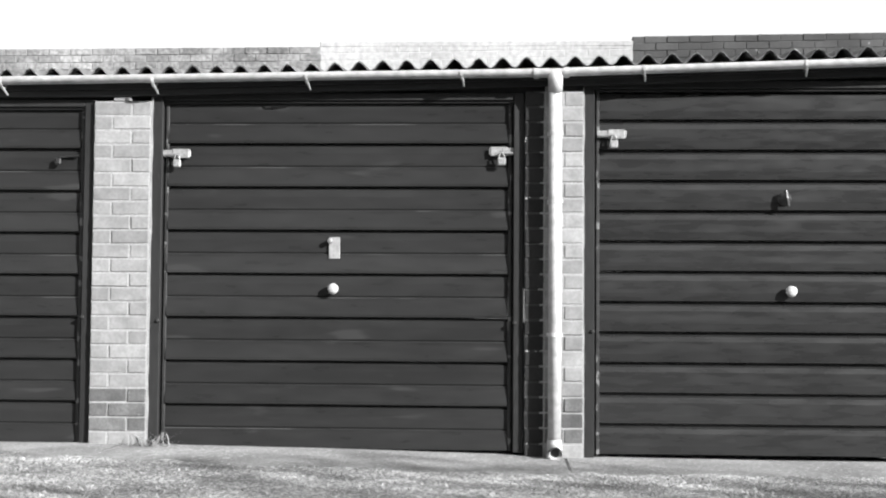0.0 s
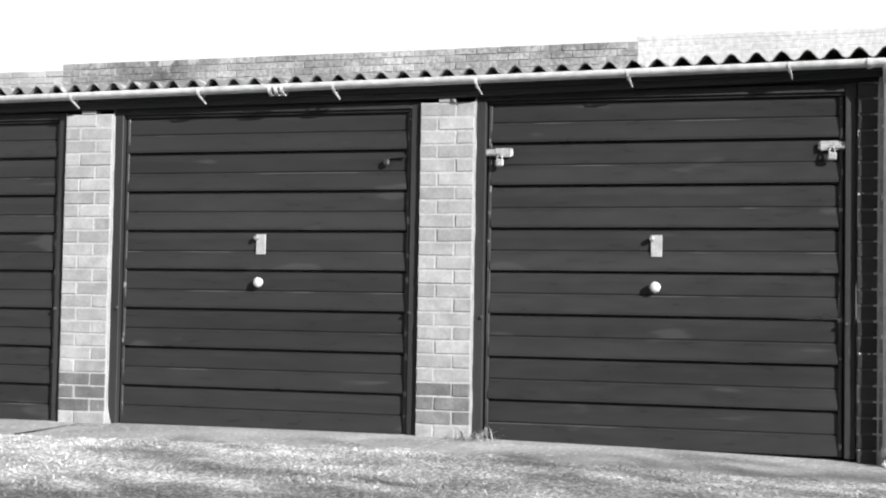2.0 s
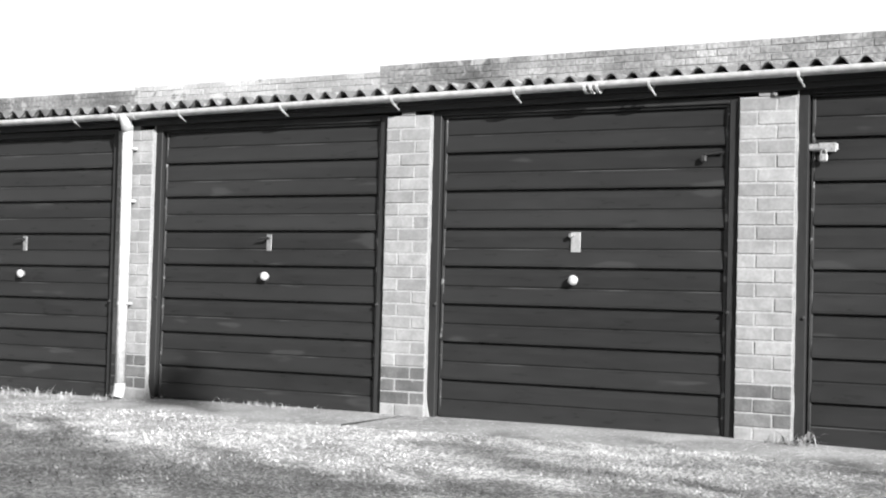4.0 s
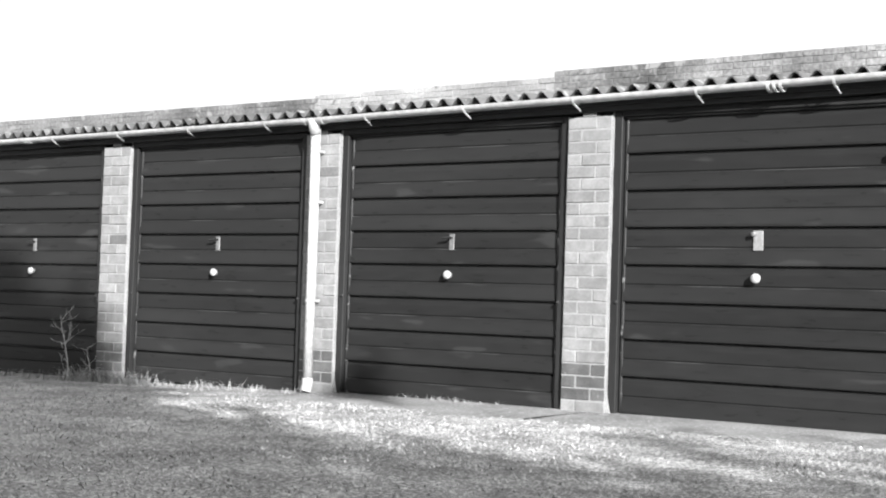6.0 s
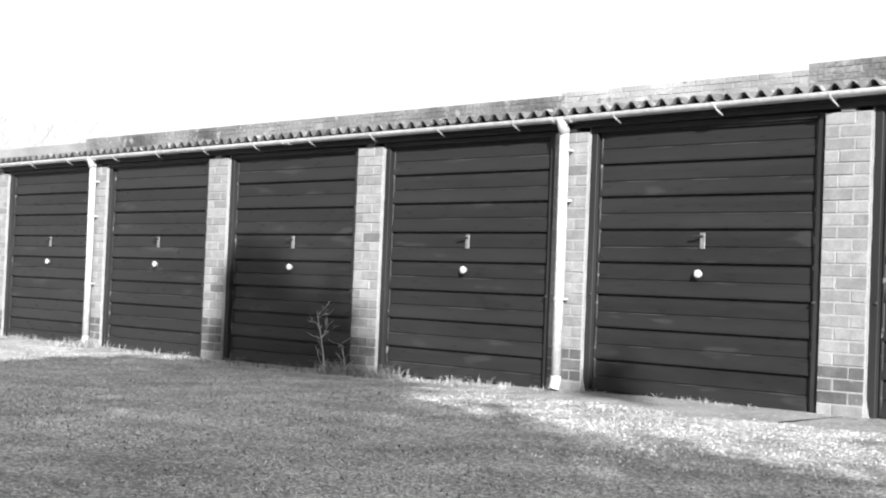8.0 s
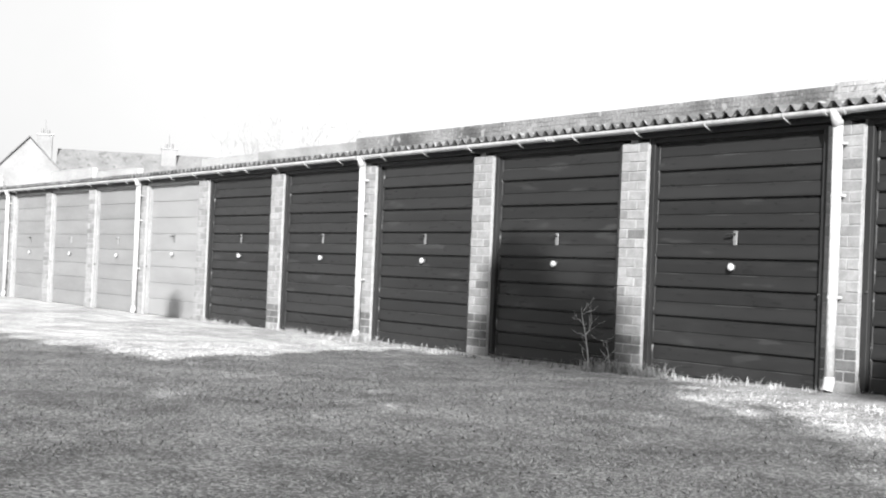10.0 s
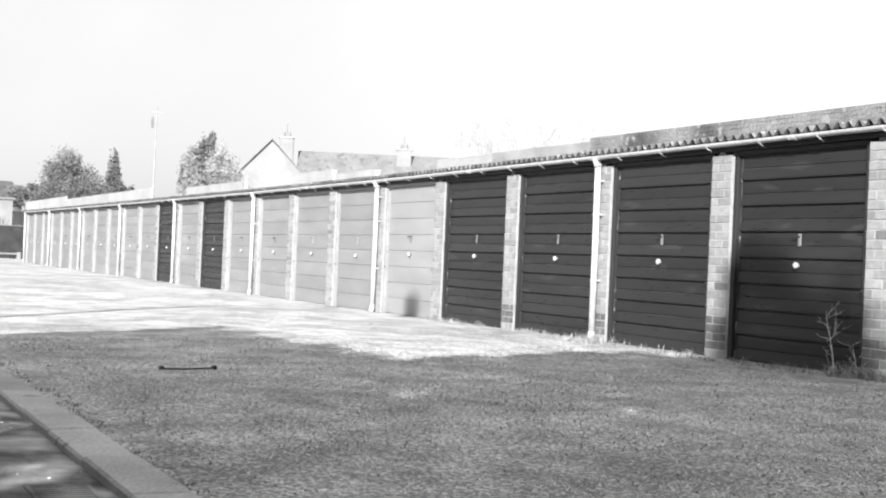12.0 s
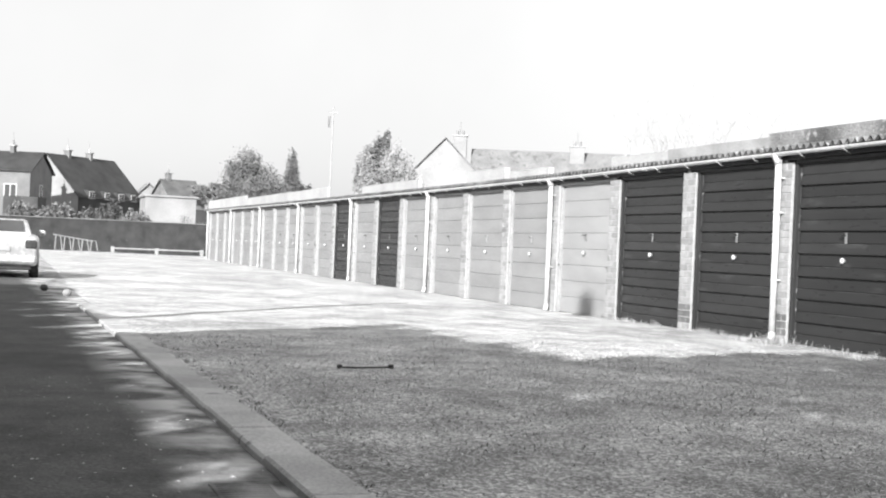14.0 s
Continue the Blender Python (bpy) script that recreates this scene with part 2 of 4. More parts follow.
def add_tube(bm, pts, radii, seg=8, caps=True):
    pts = [Vector(p) for p in pts]
    if not hasattr(radii, "__len__"):
        radii = [radii] * len(pts)
    rings = []
    for i, p in enumerate(pts):
        d = (pts[min(i + 1, len(pts) - 1)] - pts[max(i - 1, 0)]).normalized()
        side = d.cross(Vector((0, 1, 0.02)) if abs(d.y) < 0.9 else Vector((1, 0, 0))).normalized()
        up = d.cross(side)
        rings.append([bm.verts.new(p + radii[i] * (math.cos(a) * side + math.sin(a) * up))
                      for a in (2 * math.pi * k / seg for k in range(seg))])
    for r0, r1 in zip(rings, rings[1:]):
        for k in range(seg):
            bm.faces.new((r0[k], r0[(k + 1) % seg], r1[(k + 1) % seg], r1[k]))
    if caps:
        bm.faces.new(rings[0][::-1])
        bm.faces.new(rings[-1])
    return bm


def add_prism(bm, profile, x0, x1):
    """Sweeps a closed (y, z) outline along x."""
    a = [bm.verts.new((x0, y, z)) for y, z in profile]
    b = [bm.verts.new((x1, y, z)) for y, z in profile]
    k = len(profile)
    for i in range(k):
        bm.faces.new((a[i], a[(i + 1) % k], b[(i + 1) % k], b[i]))
    bm.faces.new(a[::-1])
    bm.faces.new(b)
    return bm


def add_lathe(bm, profile, centre, seg=14):
    """Turns (radius, depth) pairs about an axis that points to -y."""
    c = Vector(centre)
    rings = []
    for r, d in profile:
        rings.append([bm.verts.new(c + Vector((r * math.cos(a), -d, r * math.sin(a)))) for a in (2 * math.pi * k / seg for k in range(seg))])
    for r0, r1 in zip(rings, rings[1:]):
        for k in range(seg):
            bm.faces.new((r0[k], r0[(k + 1) % seg], r1[(k + 1) % seg], r1[k]))
    bm.faces.new(rings[-1])
    bm.faces.new(rings[0][::-1])
    return bm


def mesh_of(name, bm, material, smooth=False):
    bmesh.ops.recalc_face_normals(bm, faces=bm.faces[:])
    me = bpy.data.meshes.new(name)
    bm.to_mesh(me)
    bm.free()
    me.materials.append(material)
    if smooth:
        me.polygons.foreach_set("use_smooth", [True] * len(me.polygons))
    return me


def part(name, bm, material, parent, label="", smooth=False):
    ob = new(name, mesh_of(name, bm, material, smooth))
    ob.parent = parent
    if label:
        ob["label"] = label
    return ob


def thing(name, x, y, z, label, category, group="", rz=0.0):
    ob = new(name)
    ob.empty_display_size = 0.1
    ob.matrix_world = pose(x, y, z, 0, 0, rz)
    return tagged(ob, label, category, group)


def structure(name, bm, material, label="", smooth=False):
    return tagged(new(name, mesh_of(name, bm, material, smooth)), label, kind="structure")


def raw_mesh(name, verts, faces, material):
    me = bpy.data.meshes.new(name)
    me.from_pydata([tuple(v) for v in verts], [], faces)
    me.materials.append(material)
    me.update()
    return me


# ---- levels along the row ----
def ground_z(x):
    return float(np.interp(x, [-65, -20, -14, -9, -6.4, -4.3, -3, 0, 1.3, 2.7, 4.1, 5.5], [-0.17, -0.145, -0.12, -0.107, -0.094, -0.046, -0.03, -0.012, -0.012, -0.03, -0.065, -0.08]))


def yard_base(x, y):
    """The yard falls a little towards the foot of the farther doors."""
    foot = 0.034 * float(np.interp(x, [-20, -6.4, -4.3, -3], [1.0, 1.0, 0.2, 0.0]))
    return ground_z(x) + foot * (1.0 - float(np.interp(y, [-4.5, -0.8], [0.0, 1.0])))


def gutter_z(x):
    return float(np.interp(x, [-65, -42, -27, -19, -11.6, -4, -1, 1.5, 4.1, 7.5], [2.25, 2.21, 2.19, 2.20, 2.24, 2.280, 2.302, 2.324, 2.382, 2.485]))


# pier k stands between bay k and bay k + 1; bays run away to the left
PIERS = [4.125, 1.335, -1.323, -3.91, -6.483, -9.02, -11.55, -14.08] + [-14.08 - 2.55 * (i + 1) for i in range(20)]
RIGHT_END = 6.95
PIER_W = 0.375
LEAF_Y = 0.068
PALE = {9, 10, 11, 12, 13, 15, 17, 18, 19, 20, 21, 22, 23, 24, 25, 26, 27}
PIPES = (0, 3, 6, 9, 12, 15, 18, 21, 24, 27)

# ---- ground ----
def sheet(name, xs, ys, z_of, material, label):
    verts = [(x, kerb_y(x) + 0.09 if y == KERB_Y else y, z_of(x, y)) for y in ys for x in xs]
    w = len(xs)
    faces = [(j * w + i, j * w + i + 1, (j + 1) * w + i + 1, (j + 1) * w + i) for j in range(len(ys) - 1) for i in range(w - 1)]
    return tagged(new(name, raw_mesh(name, verts, faces, material)), label, kind="structure")


XS = [-900, -400, -200, -120, -90, -70, -65, -50, -40, -30] + [-20 + 0.5 * i for i in range(70)] + [20, 40, 120, 600]
KERB_Y = -7.845


def kerb_y(x):
    return -7.945 - (0.0008 * x * x if -18 < x < 0 else 0.0 if x >= 0 else 0.259)


def yard_z(x, y):
    n = noise.noise(Vector((x * 0.5, y * 0.5, 0))) * 0.012 if -20 < x < 15 and -7.5 < y < -0.3 else 0.0
    return yard_base(x, y) + n


def road_z(x, y):
    return yard_base(x, y) - float(np.interp(x, [-18, -14.5], [0.005, 0.035]))


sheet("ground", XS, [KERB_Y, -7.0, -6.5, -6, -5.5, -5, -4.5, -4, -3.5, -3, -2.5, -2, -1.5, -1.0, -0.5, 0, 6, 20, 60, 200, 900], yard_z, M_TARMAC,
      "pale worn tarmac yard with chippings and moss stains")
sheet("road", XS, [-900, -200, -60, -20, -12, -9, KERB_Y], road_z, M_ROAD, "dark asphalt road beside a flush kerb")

# ---- garage shell ----
x_left, x_right = PIERS[-1] - 0.19, RIGHT_END + 0.2
structure("wall_back", bm_box(x_left, x_right, 5.0, 5.2, -0.3, 3.02), M_INSIDE, "plain rear garage wall")
structure("wall_end_left", bm_box(x_left, x_left + 0.1, 0.22, 5.0, -0.3, 2.2), M_INSIDE, "plain end wall of the garage row")
structure("wall_end_right", bm_box(x_right - 0.1, x_right, 0.0, 5.0, -0.3, 2.4), M_INSIDE, "plain end wall of the garage row")

fascia = new("fascia")
tagged(fascia, "dark painted fascia board under the gutter", kind="structure")
edges = [RIGHT_END + 0.2] + [PIERS[k] for k in range(28)]
for k in range(28):
    xa, xb = edges[k + 1], edges[k]
    bm = bm_new()
    for y0, y1, lo, hi in ((-0.02, 0.16, -0.084, -0.045), (-0.045, 0.1, -0.045, 0.014)):
        vs = [bm.verts.new((x, y, gutter_z(x) + dz)) for x in (xa, xb) for y in (y0, y1) for dz in (lo, hi)]
        for f in ((0, 1, 3, 2), (4, 6, 7, 5), (0, 4, 5, 1), (2, 3, 7, 6), (0, 2, 6, 4), (1, 5, 7, 3)):
            bm.faces.new([vs[i] for i in f])
    part("fascia_board", bm, M_FASCIA, fascia)

# ---- up-and-over doors ----
def panel_profile(h, y, kind):
    """Outline of one pressed panel from the bottom up: lap at the foot, half-way step, groove at the top."""
    if kind == "ribbed":
        front = [(y + 0.012, 0.0), (y - 0.020, 0.004), (y - 0.021, h * 0.07), (y - 0.010, h * 0.38), (y - 0.009, h * 0.45), (y + 0.001, h * 0.462), (y + 0.001, h * 0.472), (y - 0.005, h * 0.50), (y - 0.006, h * 0.78), (y - 0.004, h - 0.020), (y + 0.011, h - 0.011), (y + 0.012, h)]
    elif kind == "shallow":
        front = [(y + 0.004, 0.0), (y - 0.006, 0.004), (y - 0.008, h * 0.3), (y - 0.006, h * 0.7), (y - 0.005, h - 0.014), (y + 0.004, h - 0.008), (y + 0.004, h)]
    else:
        front = [(y + 0.020, 0.0), (y - 0.008, 0.006), (y - 0.013, h * 0.3), (y - 0.009, h * 0.7), (y + 0.002, h - 0.026), (y + 0.020, h - 0.014), (y + 0.020, h)]
    return front + [(y + 0.032, h), (y + 0.032, 0.0)]


def add_knob(parent, x, z, y, r=0.036):
    kn = part("knob", add_lathe(bm_new(), [(0.014, 0.0), (0.013, 0.014), (r * 0.75, 0.018), (r, 0.030), (r * 0.95, 0.043), (r * 0.6, 0.053), (0.004, 0.056)], (x, y, z)), M_KNOB, parent, "round white knob", True)
    part("rose", add_lathe(bm_new(), [(0.026, 0.0), (0.026, 0.005), (0.02, 0.008)], (x, y, z)), M_DULL, kn)


def add_lever(parent, x, z, y, pale):
    if pale:
        pl = part("lock_plate", bm_box(x - 0.036, x + 0.036, y - 0.008, y, z - 0.07, z + 0.07, 0.003), M_PLATE, parent, "bright rectangular lock plate")
        part("lock_barrel", add_lathe(bm_new(), [(0.016, 0), (0.016, 0.03), (0.01, 0.034)], (x - 0.028, y - 0.006, z + 0.045)), M_DULL, pl)
    else:
        pl = part("lock_plate", bm_box(x - 0.02, x + 0.028, y - 0.008, y, z - 0.065, z + 0.065, 0.003), M_DULL, parent, "dull metal lock plate")
        bm = add_tube(bm_new(), [(x + 0.004, y, z + 0.035), (x + 0.004, y - 0.045, z + 0.035)], 0.009, 8)
        add_tube(bm, [(x + 0.012, y - 0.045, z + 0.037), (x - 0.07, y - 0.048, z + 0.03)], [0.010, 0.007], 8)
        part("lever", bm, M_BLACK, pl, "dark lever handle")


def add_hasp(parent, x, z, y, side):
    """Bright hasp across the gap between leaf and jamb, with a hanging padlock. side: +1 jamb to the right, -1 to the left."""
    hs = part("hasp", bm_box(x - 0.095, x + 0.095, y - 0.014, y - 0.004, z - 0.022, z + 0.024, 0.004), M_STEEL, parent, "bright galvanised hasp")
    part("hasp_leaf", bm_box(x - 0.03 * side - 0.055, x - 0.03 * side + 0.055, y - 0.02, y - 0.012, z - 0.03, z + 0.03, 0.004), M_STEEL, hs)
    bm = add_tube(bm_new(), [(x + 0.08 * side, y - 0.017, z - 0.012), (x - 0.02 * side, y - 0.03, z - 0.012)], 0.009, 8)
    part("bolt", bm, M_DULL, hs)
    px = x - 0.012 * side
    lock = part("padlock", bm_box(px - 0.026, px + 0.026, y - 0.052, y - 0.028, z - 0.092, z - 0.042, 0.008), M_STEEL, hs, "small brass-bright padlock")
    arc = [(px + 0.017 * math.cos(a), y - 0.04, z - 0.045 + 0.034 * math.sin(a)) for a in (math.pi * i / 8 for i in range(9))]
    part("shackle", add_tube(bm_new(), arc, 0.005, 6), M_STEEL, lock)


def garage_door(k):
    xr = (PIERS[k - 1] if k else RIGHT_END) - PIER_W / 2
    xl = PIERS[k] + PIER_W / 2
    cx = (xl + xr) / 2
    gz, top = ground_z(cx), gutter_z(cx) - 0.085
    pale = k in PALE
    tone = "pale" if pale else "dark"
    label = {0: "dark glossy garage door with narrow pressed ribs and hasp", 1: "dark ribbed garage door with two bright hasps",
             2: "dark ribbed garage door with a small dark padlock", 5: "dark ribbed garage door behind a dead sapling",
             9: "palest ribbed garage door beside dark ones"}.get(k, tone + " painted up-and-over garage door with horizontal ribs")
    d = thing("garage_door", cx, 0, gz, label, "garage door", "garage doors in the row")
    paint = M_DOOR_PALEST if k == 9 else M_DOOR_PALE if pale else M_DOOR_GLOSS if k == 0 else M_DOOR
    timber = M_FRAME_PALE if pale else M_FRAME
    hw = (xr - xl) / 2
    up = -0.012 - gz if k < 2 else 0.033 * min(max((-4.0 - cx) / 2.0, 0.0), 1.0)
    lo, hi = (0.04 if k == 0 else 0.006), top - 0.056 - gz
    jw = 0.070
    for sx in (-1, 1):
        a, b = sorted((sx * (hw - 0.004), sx * (hw - jw)))
        part("jamb", bm_box(a, b, 0.030, 0.17, 0.0, top - gz, 0.004), timber, d)
        a, b = sorted((sx * (hw - jw), sx * (hw - jw - 0.02)))
        part("door_stop", bm_box(a, b, 0.112, 0.17, 0.0, top - 0.07 - gz, 0.002), timber, d)
    part("head", bm_box(-hw + jw, hw - jw, 0.030, 0.17, top - 0.050 - gz, top - gz, 0.004), timber, d)
    part("head_bead", bm_box(-hw + jw, hw - jw, 0.048, 0.17, top - 0.066 - gz, top - 0.054 - gz, 0.003), timber, d)
    lw = hw - jw - 0.012
    pitch = 0.194 if k == 0 else (hi - lo + 0.01) / 8
    kind = "plain" if k == 0 else "shallow" if pale else "ribbed"
    for i in range(12 if k == 0 else 8):
        z0 = lo + i * pitch
        bm = add_prism(bm_new(), [(y, min(z0 + z, hi)) for y, z in panel_profile(pitch - 0.001, LEAF_Y + 0.012, kind)], -lw + 0.022, lw - 0.022)
        part("panel", bm, paint, d)
        # thin pale strip paints the crease highlight, broken up like worn paint
        if k and not pale:
            zc, yc = z0 + (pitch - 0.001) * 0.447, LEAF_Y + 0.0024
            part("crease", bm_box(-lw + 0.024, lw - 0.024, yc, yc + 0.004, zc - 0.0022, zc + 0.0022), M_DOOR_CREASE, d, "worn pressed crease with a painted highlight")
    for sx in (-1, 1):
        a, b = sorted((sx * lw, sx * (lw - 0.021)))
        part("edge_strip", bm_box(a, b, LEAF_Y - 0.002, LEAF_Y + 0.04, lo, hi, 0.003), M_DOOR_EDGE if not pale else paint, d, "worn edge of the door leaf" if not pale else "")
        part("pivot_bolt", add_lathe(bm_new(), [(0.013, 0), (0.013, 0.012), (0.008, 0.02)], (sx * (lw + 0.022), 0.034, 0.82), 8), M_IRON, d)
    y = LEAF_Y
    kx = {0: 0.085, 1: -0.017, 2: -0.013}.get(k, 0.015)
    add_knob(d, kx, 1.012 + up if k < 10 else 0.998, y)
    if k:
        add_lever(d, kx + (0.003 if k < 3 else 0.012), 1.275 + up if k < 10 else 1.268, y, k in (1, 2, 10, 11))
    if k == 1:
        add_hasp(d, -hw + 0.155, 1.885 + up, y - 0.005, -1)
        add_hasp(d, hw - 0.135, 1.90 + up, y - 0.005, 1)
    if k == 0:
        add_hasp(d, -hw + 0.18, 2.012 + up, y - 0.005, -1)
        th = part("handle_rose", add_lathe(bm_new(), [(0.045, 0), (0.042, 0.012), (0.02, 0.016), (0.016, 0.045)], (kx - 0.035, y, 1.60 + up)), M_BLACK, d, "black turning handle", True)
        part("handle_bar", add_tube(bm_new(), [(kx - 0.035, y - 0.045, 1.65 + up), (kx - 0.03, y - 0.05, 1.60 + up), (kx - 0.02, y - 0.045, 1.55 + up)], [0.010, 0.014, 0.010], 8), M_BLACK, th)
    if k == 2:
        bm = add_tube(bm_new(), [(lw - 0.16, y, 1.86), (lw - 0.03, y - 0.02, 1.87)], 0.008, 6)
        lk = part("staple", bm, M_BLACK, d)
        part("padlock", bm_box(lw - 0.185, lw - 0.145, y - 0.035, y - 0.01, 1.81, 1.855, 0.008), M_BLACK, lk, "small dark padlock")
    return d


for k in range(28):
    garage_door(k)

# ---- gutters and downpipes ----
def gutter(xa, xb):
    """Half-round white gutter from xa (left) to xb, with brackets and a union."""
    xm = (xa + xb) / 2
    g = thing("gutter", xm, 0, 0, "white half-round plastic gutter on brackets under the roof edge", "gutter", "gutters along the row")
    outer, inner = [], []
    for i in range(13):
        a = math.pi + math.pi * i / 12
        outer.append((-0.098 + 0.049 * math.cos(a), 0.002 + 0.040 * math.sin(a)))
        inner.append((-0.098 + 0.045 * math.cos(a), 0.002 + 0.036 * math.sin(a)))
    prof = [(-0.147, 0.008)] + outer + [(-0.049, 0.008), (-0.053, 0.008)] + inner[::-1] + [(-0.143, 0.008)]
    bm = add_prism(bm_new(), prof, xa - xm, xb - xm)
    for v in bm.verts:
        v.co.z += gutter_z(v.co.x + xm)
    part("channel", bm, M_WHITE, g, smooth=False)

    def band(name, x, w, r, mat_used):
        pts = [(-0.047, 0.008)] + [(-0.098 + r * math.cos(a), 0.001 + (r - 0.008) * math.sin(a)) for a in (2 * math.pi - math.pi * i / 10 for i in range(11))]
        ring = pts + [(y * 0.97 - 0.003, z + 0.008) for y, z in pts[::-1]]
        b = add_prism(bm_new(), ring, x - w / 2 - xm, x + w / 2 - xm)
        for v in b.verts:
            v.co.z += gutter_z(x)
        return part(name, b, mat_used, g)

    n = max(1, round((xb - xa) / 0.95))
    for i in range(n):
        x = xa + (xb - xa) * (i + 0.5) / n
        band("bracket", x, 0.018, 0.054, M_WHITE_DIRTY)
        b = add_tube(bm_new(), [(x - xm - 0.0, -0.145, -0.018), (x - xm + 0.008, -0.105, -0.048), (x - xm + 0.014, -0.05, -0.075)], 0.007, 6)
        for v in b.verts:
            v.co.z += gutter_z(x)
        part("bracket_arm", b, M_WHITE_DIRTY, g)
    if xb - xa > 5:
        for dx in (-0.045, 0.0, 0.045):
            band("union", xm + 0.08 + dx, 0.02, 0.056, M_WHITE)
    for x in (xa + 0.02, xb - 0.02):
        band("socket", x, 0.035, 0.056, M_WHITE)


def downpipe(k):
    x = PIERS[k] + (0.004 if k == 0 else -0.022)
    gz, tz = ground_z(x), gutter_z(x)
    p = thing("downpipe", x, 0, gz, "white plastic downpipe against a brick pier", "downpipe", "downpipes along the row")
    yc = -0.068
    t = tz - gz
    part("outlet", add_tube(bm_new(), [(0, -0.10, t + 0.0), (0, -0.10, t - 0.06), (0, yc - 0.01, t - 0.13)], [0.058, 0.047, 0.044], 14), M_WHITE, p, smooth=True)
    part("pipe", add_tube(bm_new(), [(0, yc - 0.005, t - 0.08), (0.002, yc, t * 0.5), (0, yc, 0.09)], 0.042, 16), M_WHITE, p, smooth=True)
    kick = 0.075 if k == 0 else 0.022  # how far the shoe turns out
    bm = add_tube(bm_new(), [(0, yc, 0.13), (0, yc, 0.085), (0, yc - kick * 0.33, 0.06), (0, yc - kick, 0.045 if k == 0 else 0.012)], [0.047, 0.047, 0.046, 0.046], 16, caps=False)
    add_tube(bm, [(0, yc - kick, 0.045 if k == 0 else 0.012), (0, yc - kick * 0.4, 0.058), (0, yc, 0.085)], 0.038, 16, caps=False)
    part("shoe", bm, M_WHITE_DIRTY, p, smooth=True)
    if k == 0:
        # black disc puts the shade inside the open shoe into colour
        part("shoe_hollow", add_tube(bm_new(), [(0, yc - 0.055, 0.05), (0, yc - 0.05, 0.051)], 0.0385, 16), M_BLACK, p, "black disc painting the shaded hollow of the pipe")
    for z in (0.78, 1.62, 2.05):
        part("clip", bm_box(-0.05, 0.05, yc - 0.02, 0.0, z - 0.012, z + 0.012, 0.004), M_WHITE_DIRTY, p)
        part("clip_ring", add_tube(bm_new(), [(0, yc, z - 0.012), (0, yc, z + 0.012)], 0.046, 16), M_WHITE, p)


ends = [PIERS[k] - 0.022 for k in PIPES]
gutter(ends[0] + 0.075, RIGHT_END + 0.25)
for a, b in zip(ends[1:], ends[:-1]):
    gutter(a + 0.075, b - 0.075)
for k in PIPES:
    downpipe(k)
    xo = PIERS[k] - 0.022
    g = thing("gutter_outlet", xo, 0, gutter_z(xo), "white running outlet joining two gutters over a downpipe", "gutter outlet", "gutter outlets")
    bm = add_prism(bm_new(), [(-0.098 + 0.054 * math.cos(a), 0.006 + 0.048 * math.sin(a)) for a in (math.pi + math.pi * i / 12 for i in range(13))], -0.085, 0.085)
    part("outlet_body", bm, M_WHITE, g)

# ---- corrugated roof sheets ----
WAVE, SHEET_W = 0.1525, 0.1525 * 7
roof = tagged(new("roof"), "lichen-stained corrugated cement roof sheets", kind="structure")


def sheet_mesh(seed):
    rng = random.Random(seed)
    n = 7 * 8
    rows = []
    for y, dz in ((0.0, 0.0), (1.6, 0.0), (5.15, 0.0)):
        top, bot = [], []
        for i in range(n + 3):
            x = i * SHEET_W / n
            c = math.cos(2 * math.pi * x / WAVE)
            z = 0.031 * c + y * math.tan(radians(5.5))
            jag = rng.uniform(-0.006, 0.006) if y == 0 else 0
            top.append((x, y + jag, z + 0.0035))
            bot.append((x, y + jag, z - 0.003))
        rows.append((top, bot))
    m = n + 3
    verts = [v for t, b in rows for v in t + b]
    faces = []
    for r in range(2):
        o, q = r * 2 * m, (r + 1) * 2 * m
        for i in range(m - 1):
            faces += [(o + i, o + i + 1, q + i + 1, q + i), (o + m + i, q + m + i, q + m + i + 1, o + m + i + 1)]
    for i in range(m - 1):
        faces.append((i, m + i, m + i + 1, i + 1))
    return raw_mesh("roof_sheet", verts, faces, M_ROOF)


SHEETS = [sheet_mesh(i) for i in range(4)]
x, i = RIGHT_END + 0.2, 0
while x > x_left - 0.2:
    x -= SHEET_W
    s = new("roof_sheet", SHEETS[i % 4])
    s.parent = roof
    za, zb = gutter_z(x), gutter_z(x + SHEET_W)
    s.matrix_world = pose(x, -0.098 + random.uniform(-0.01, 0.01), za + 0.055 + (0.004 if i % 2 else 0.0), 0, -math.degrees(math.atan2(zb - za, SHEET_W)), 0)
    i += 1

# ---- trees, hedges, weeds ----
def leaves_mesh(name, centres, sizes, seed, material, flat=0.0):
    rng = np.random.default_rng(seed)
    n = len(centres)
    u = rng.normal(size=(n, 3))
    u /= np.linalg.norm(u, axis=1, keepdims=True)
    w = rng.normal(size=(n, 3))
    w = np.cross(u, w)
    w /= np.linalg.norm(w, axis=1, keepdims=True)
    s = np.asarray(sizes)[:, None]
    c = np.asarray(centres)
    v = np.stack([c - u * s, c + w * s * 0.55, c + u * s, c - w * s * 0.55], axis=1).reshape(-1, 3)
    f = np.arange(4 * n).reshape(-1, 4).tolist()
    return raw_mesh(name, v.tolist(), f, material)


def blob_points(rng, centre, radii, n, shell=0.55):
    p = rng.normal(size=(n, 3))
    p /= np.linalg.norm(p, axis=1, keepdims=True)
    p *= (shell + (1 - shell) * rng.random((n, 1)) ** 0.6)
    return np.asarray(centre) + p * np.asarray(radii)


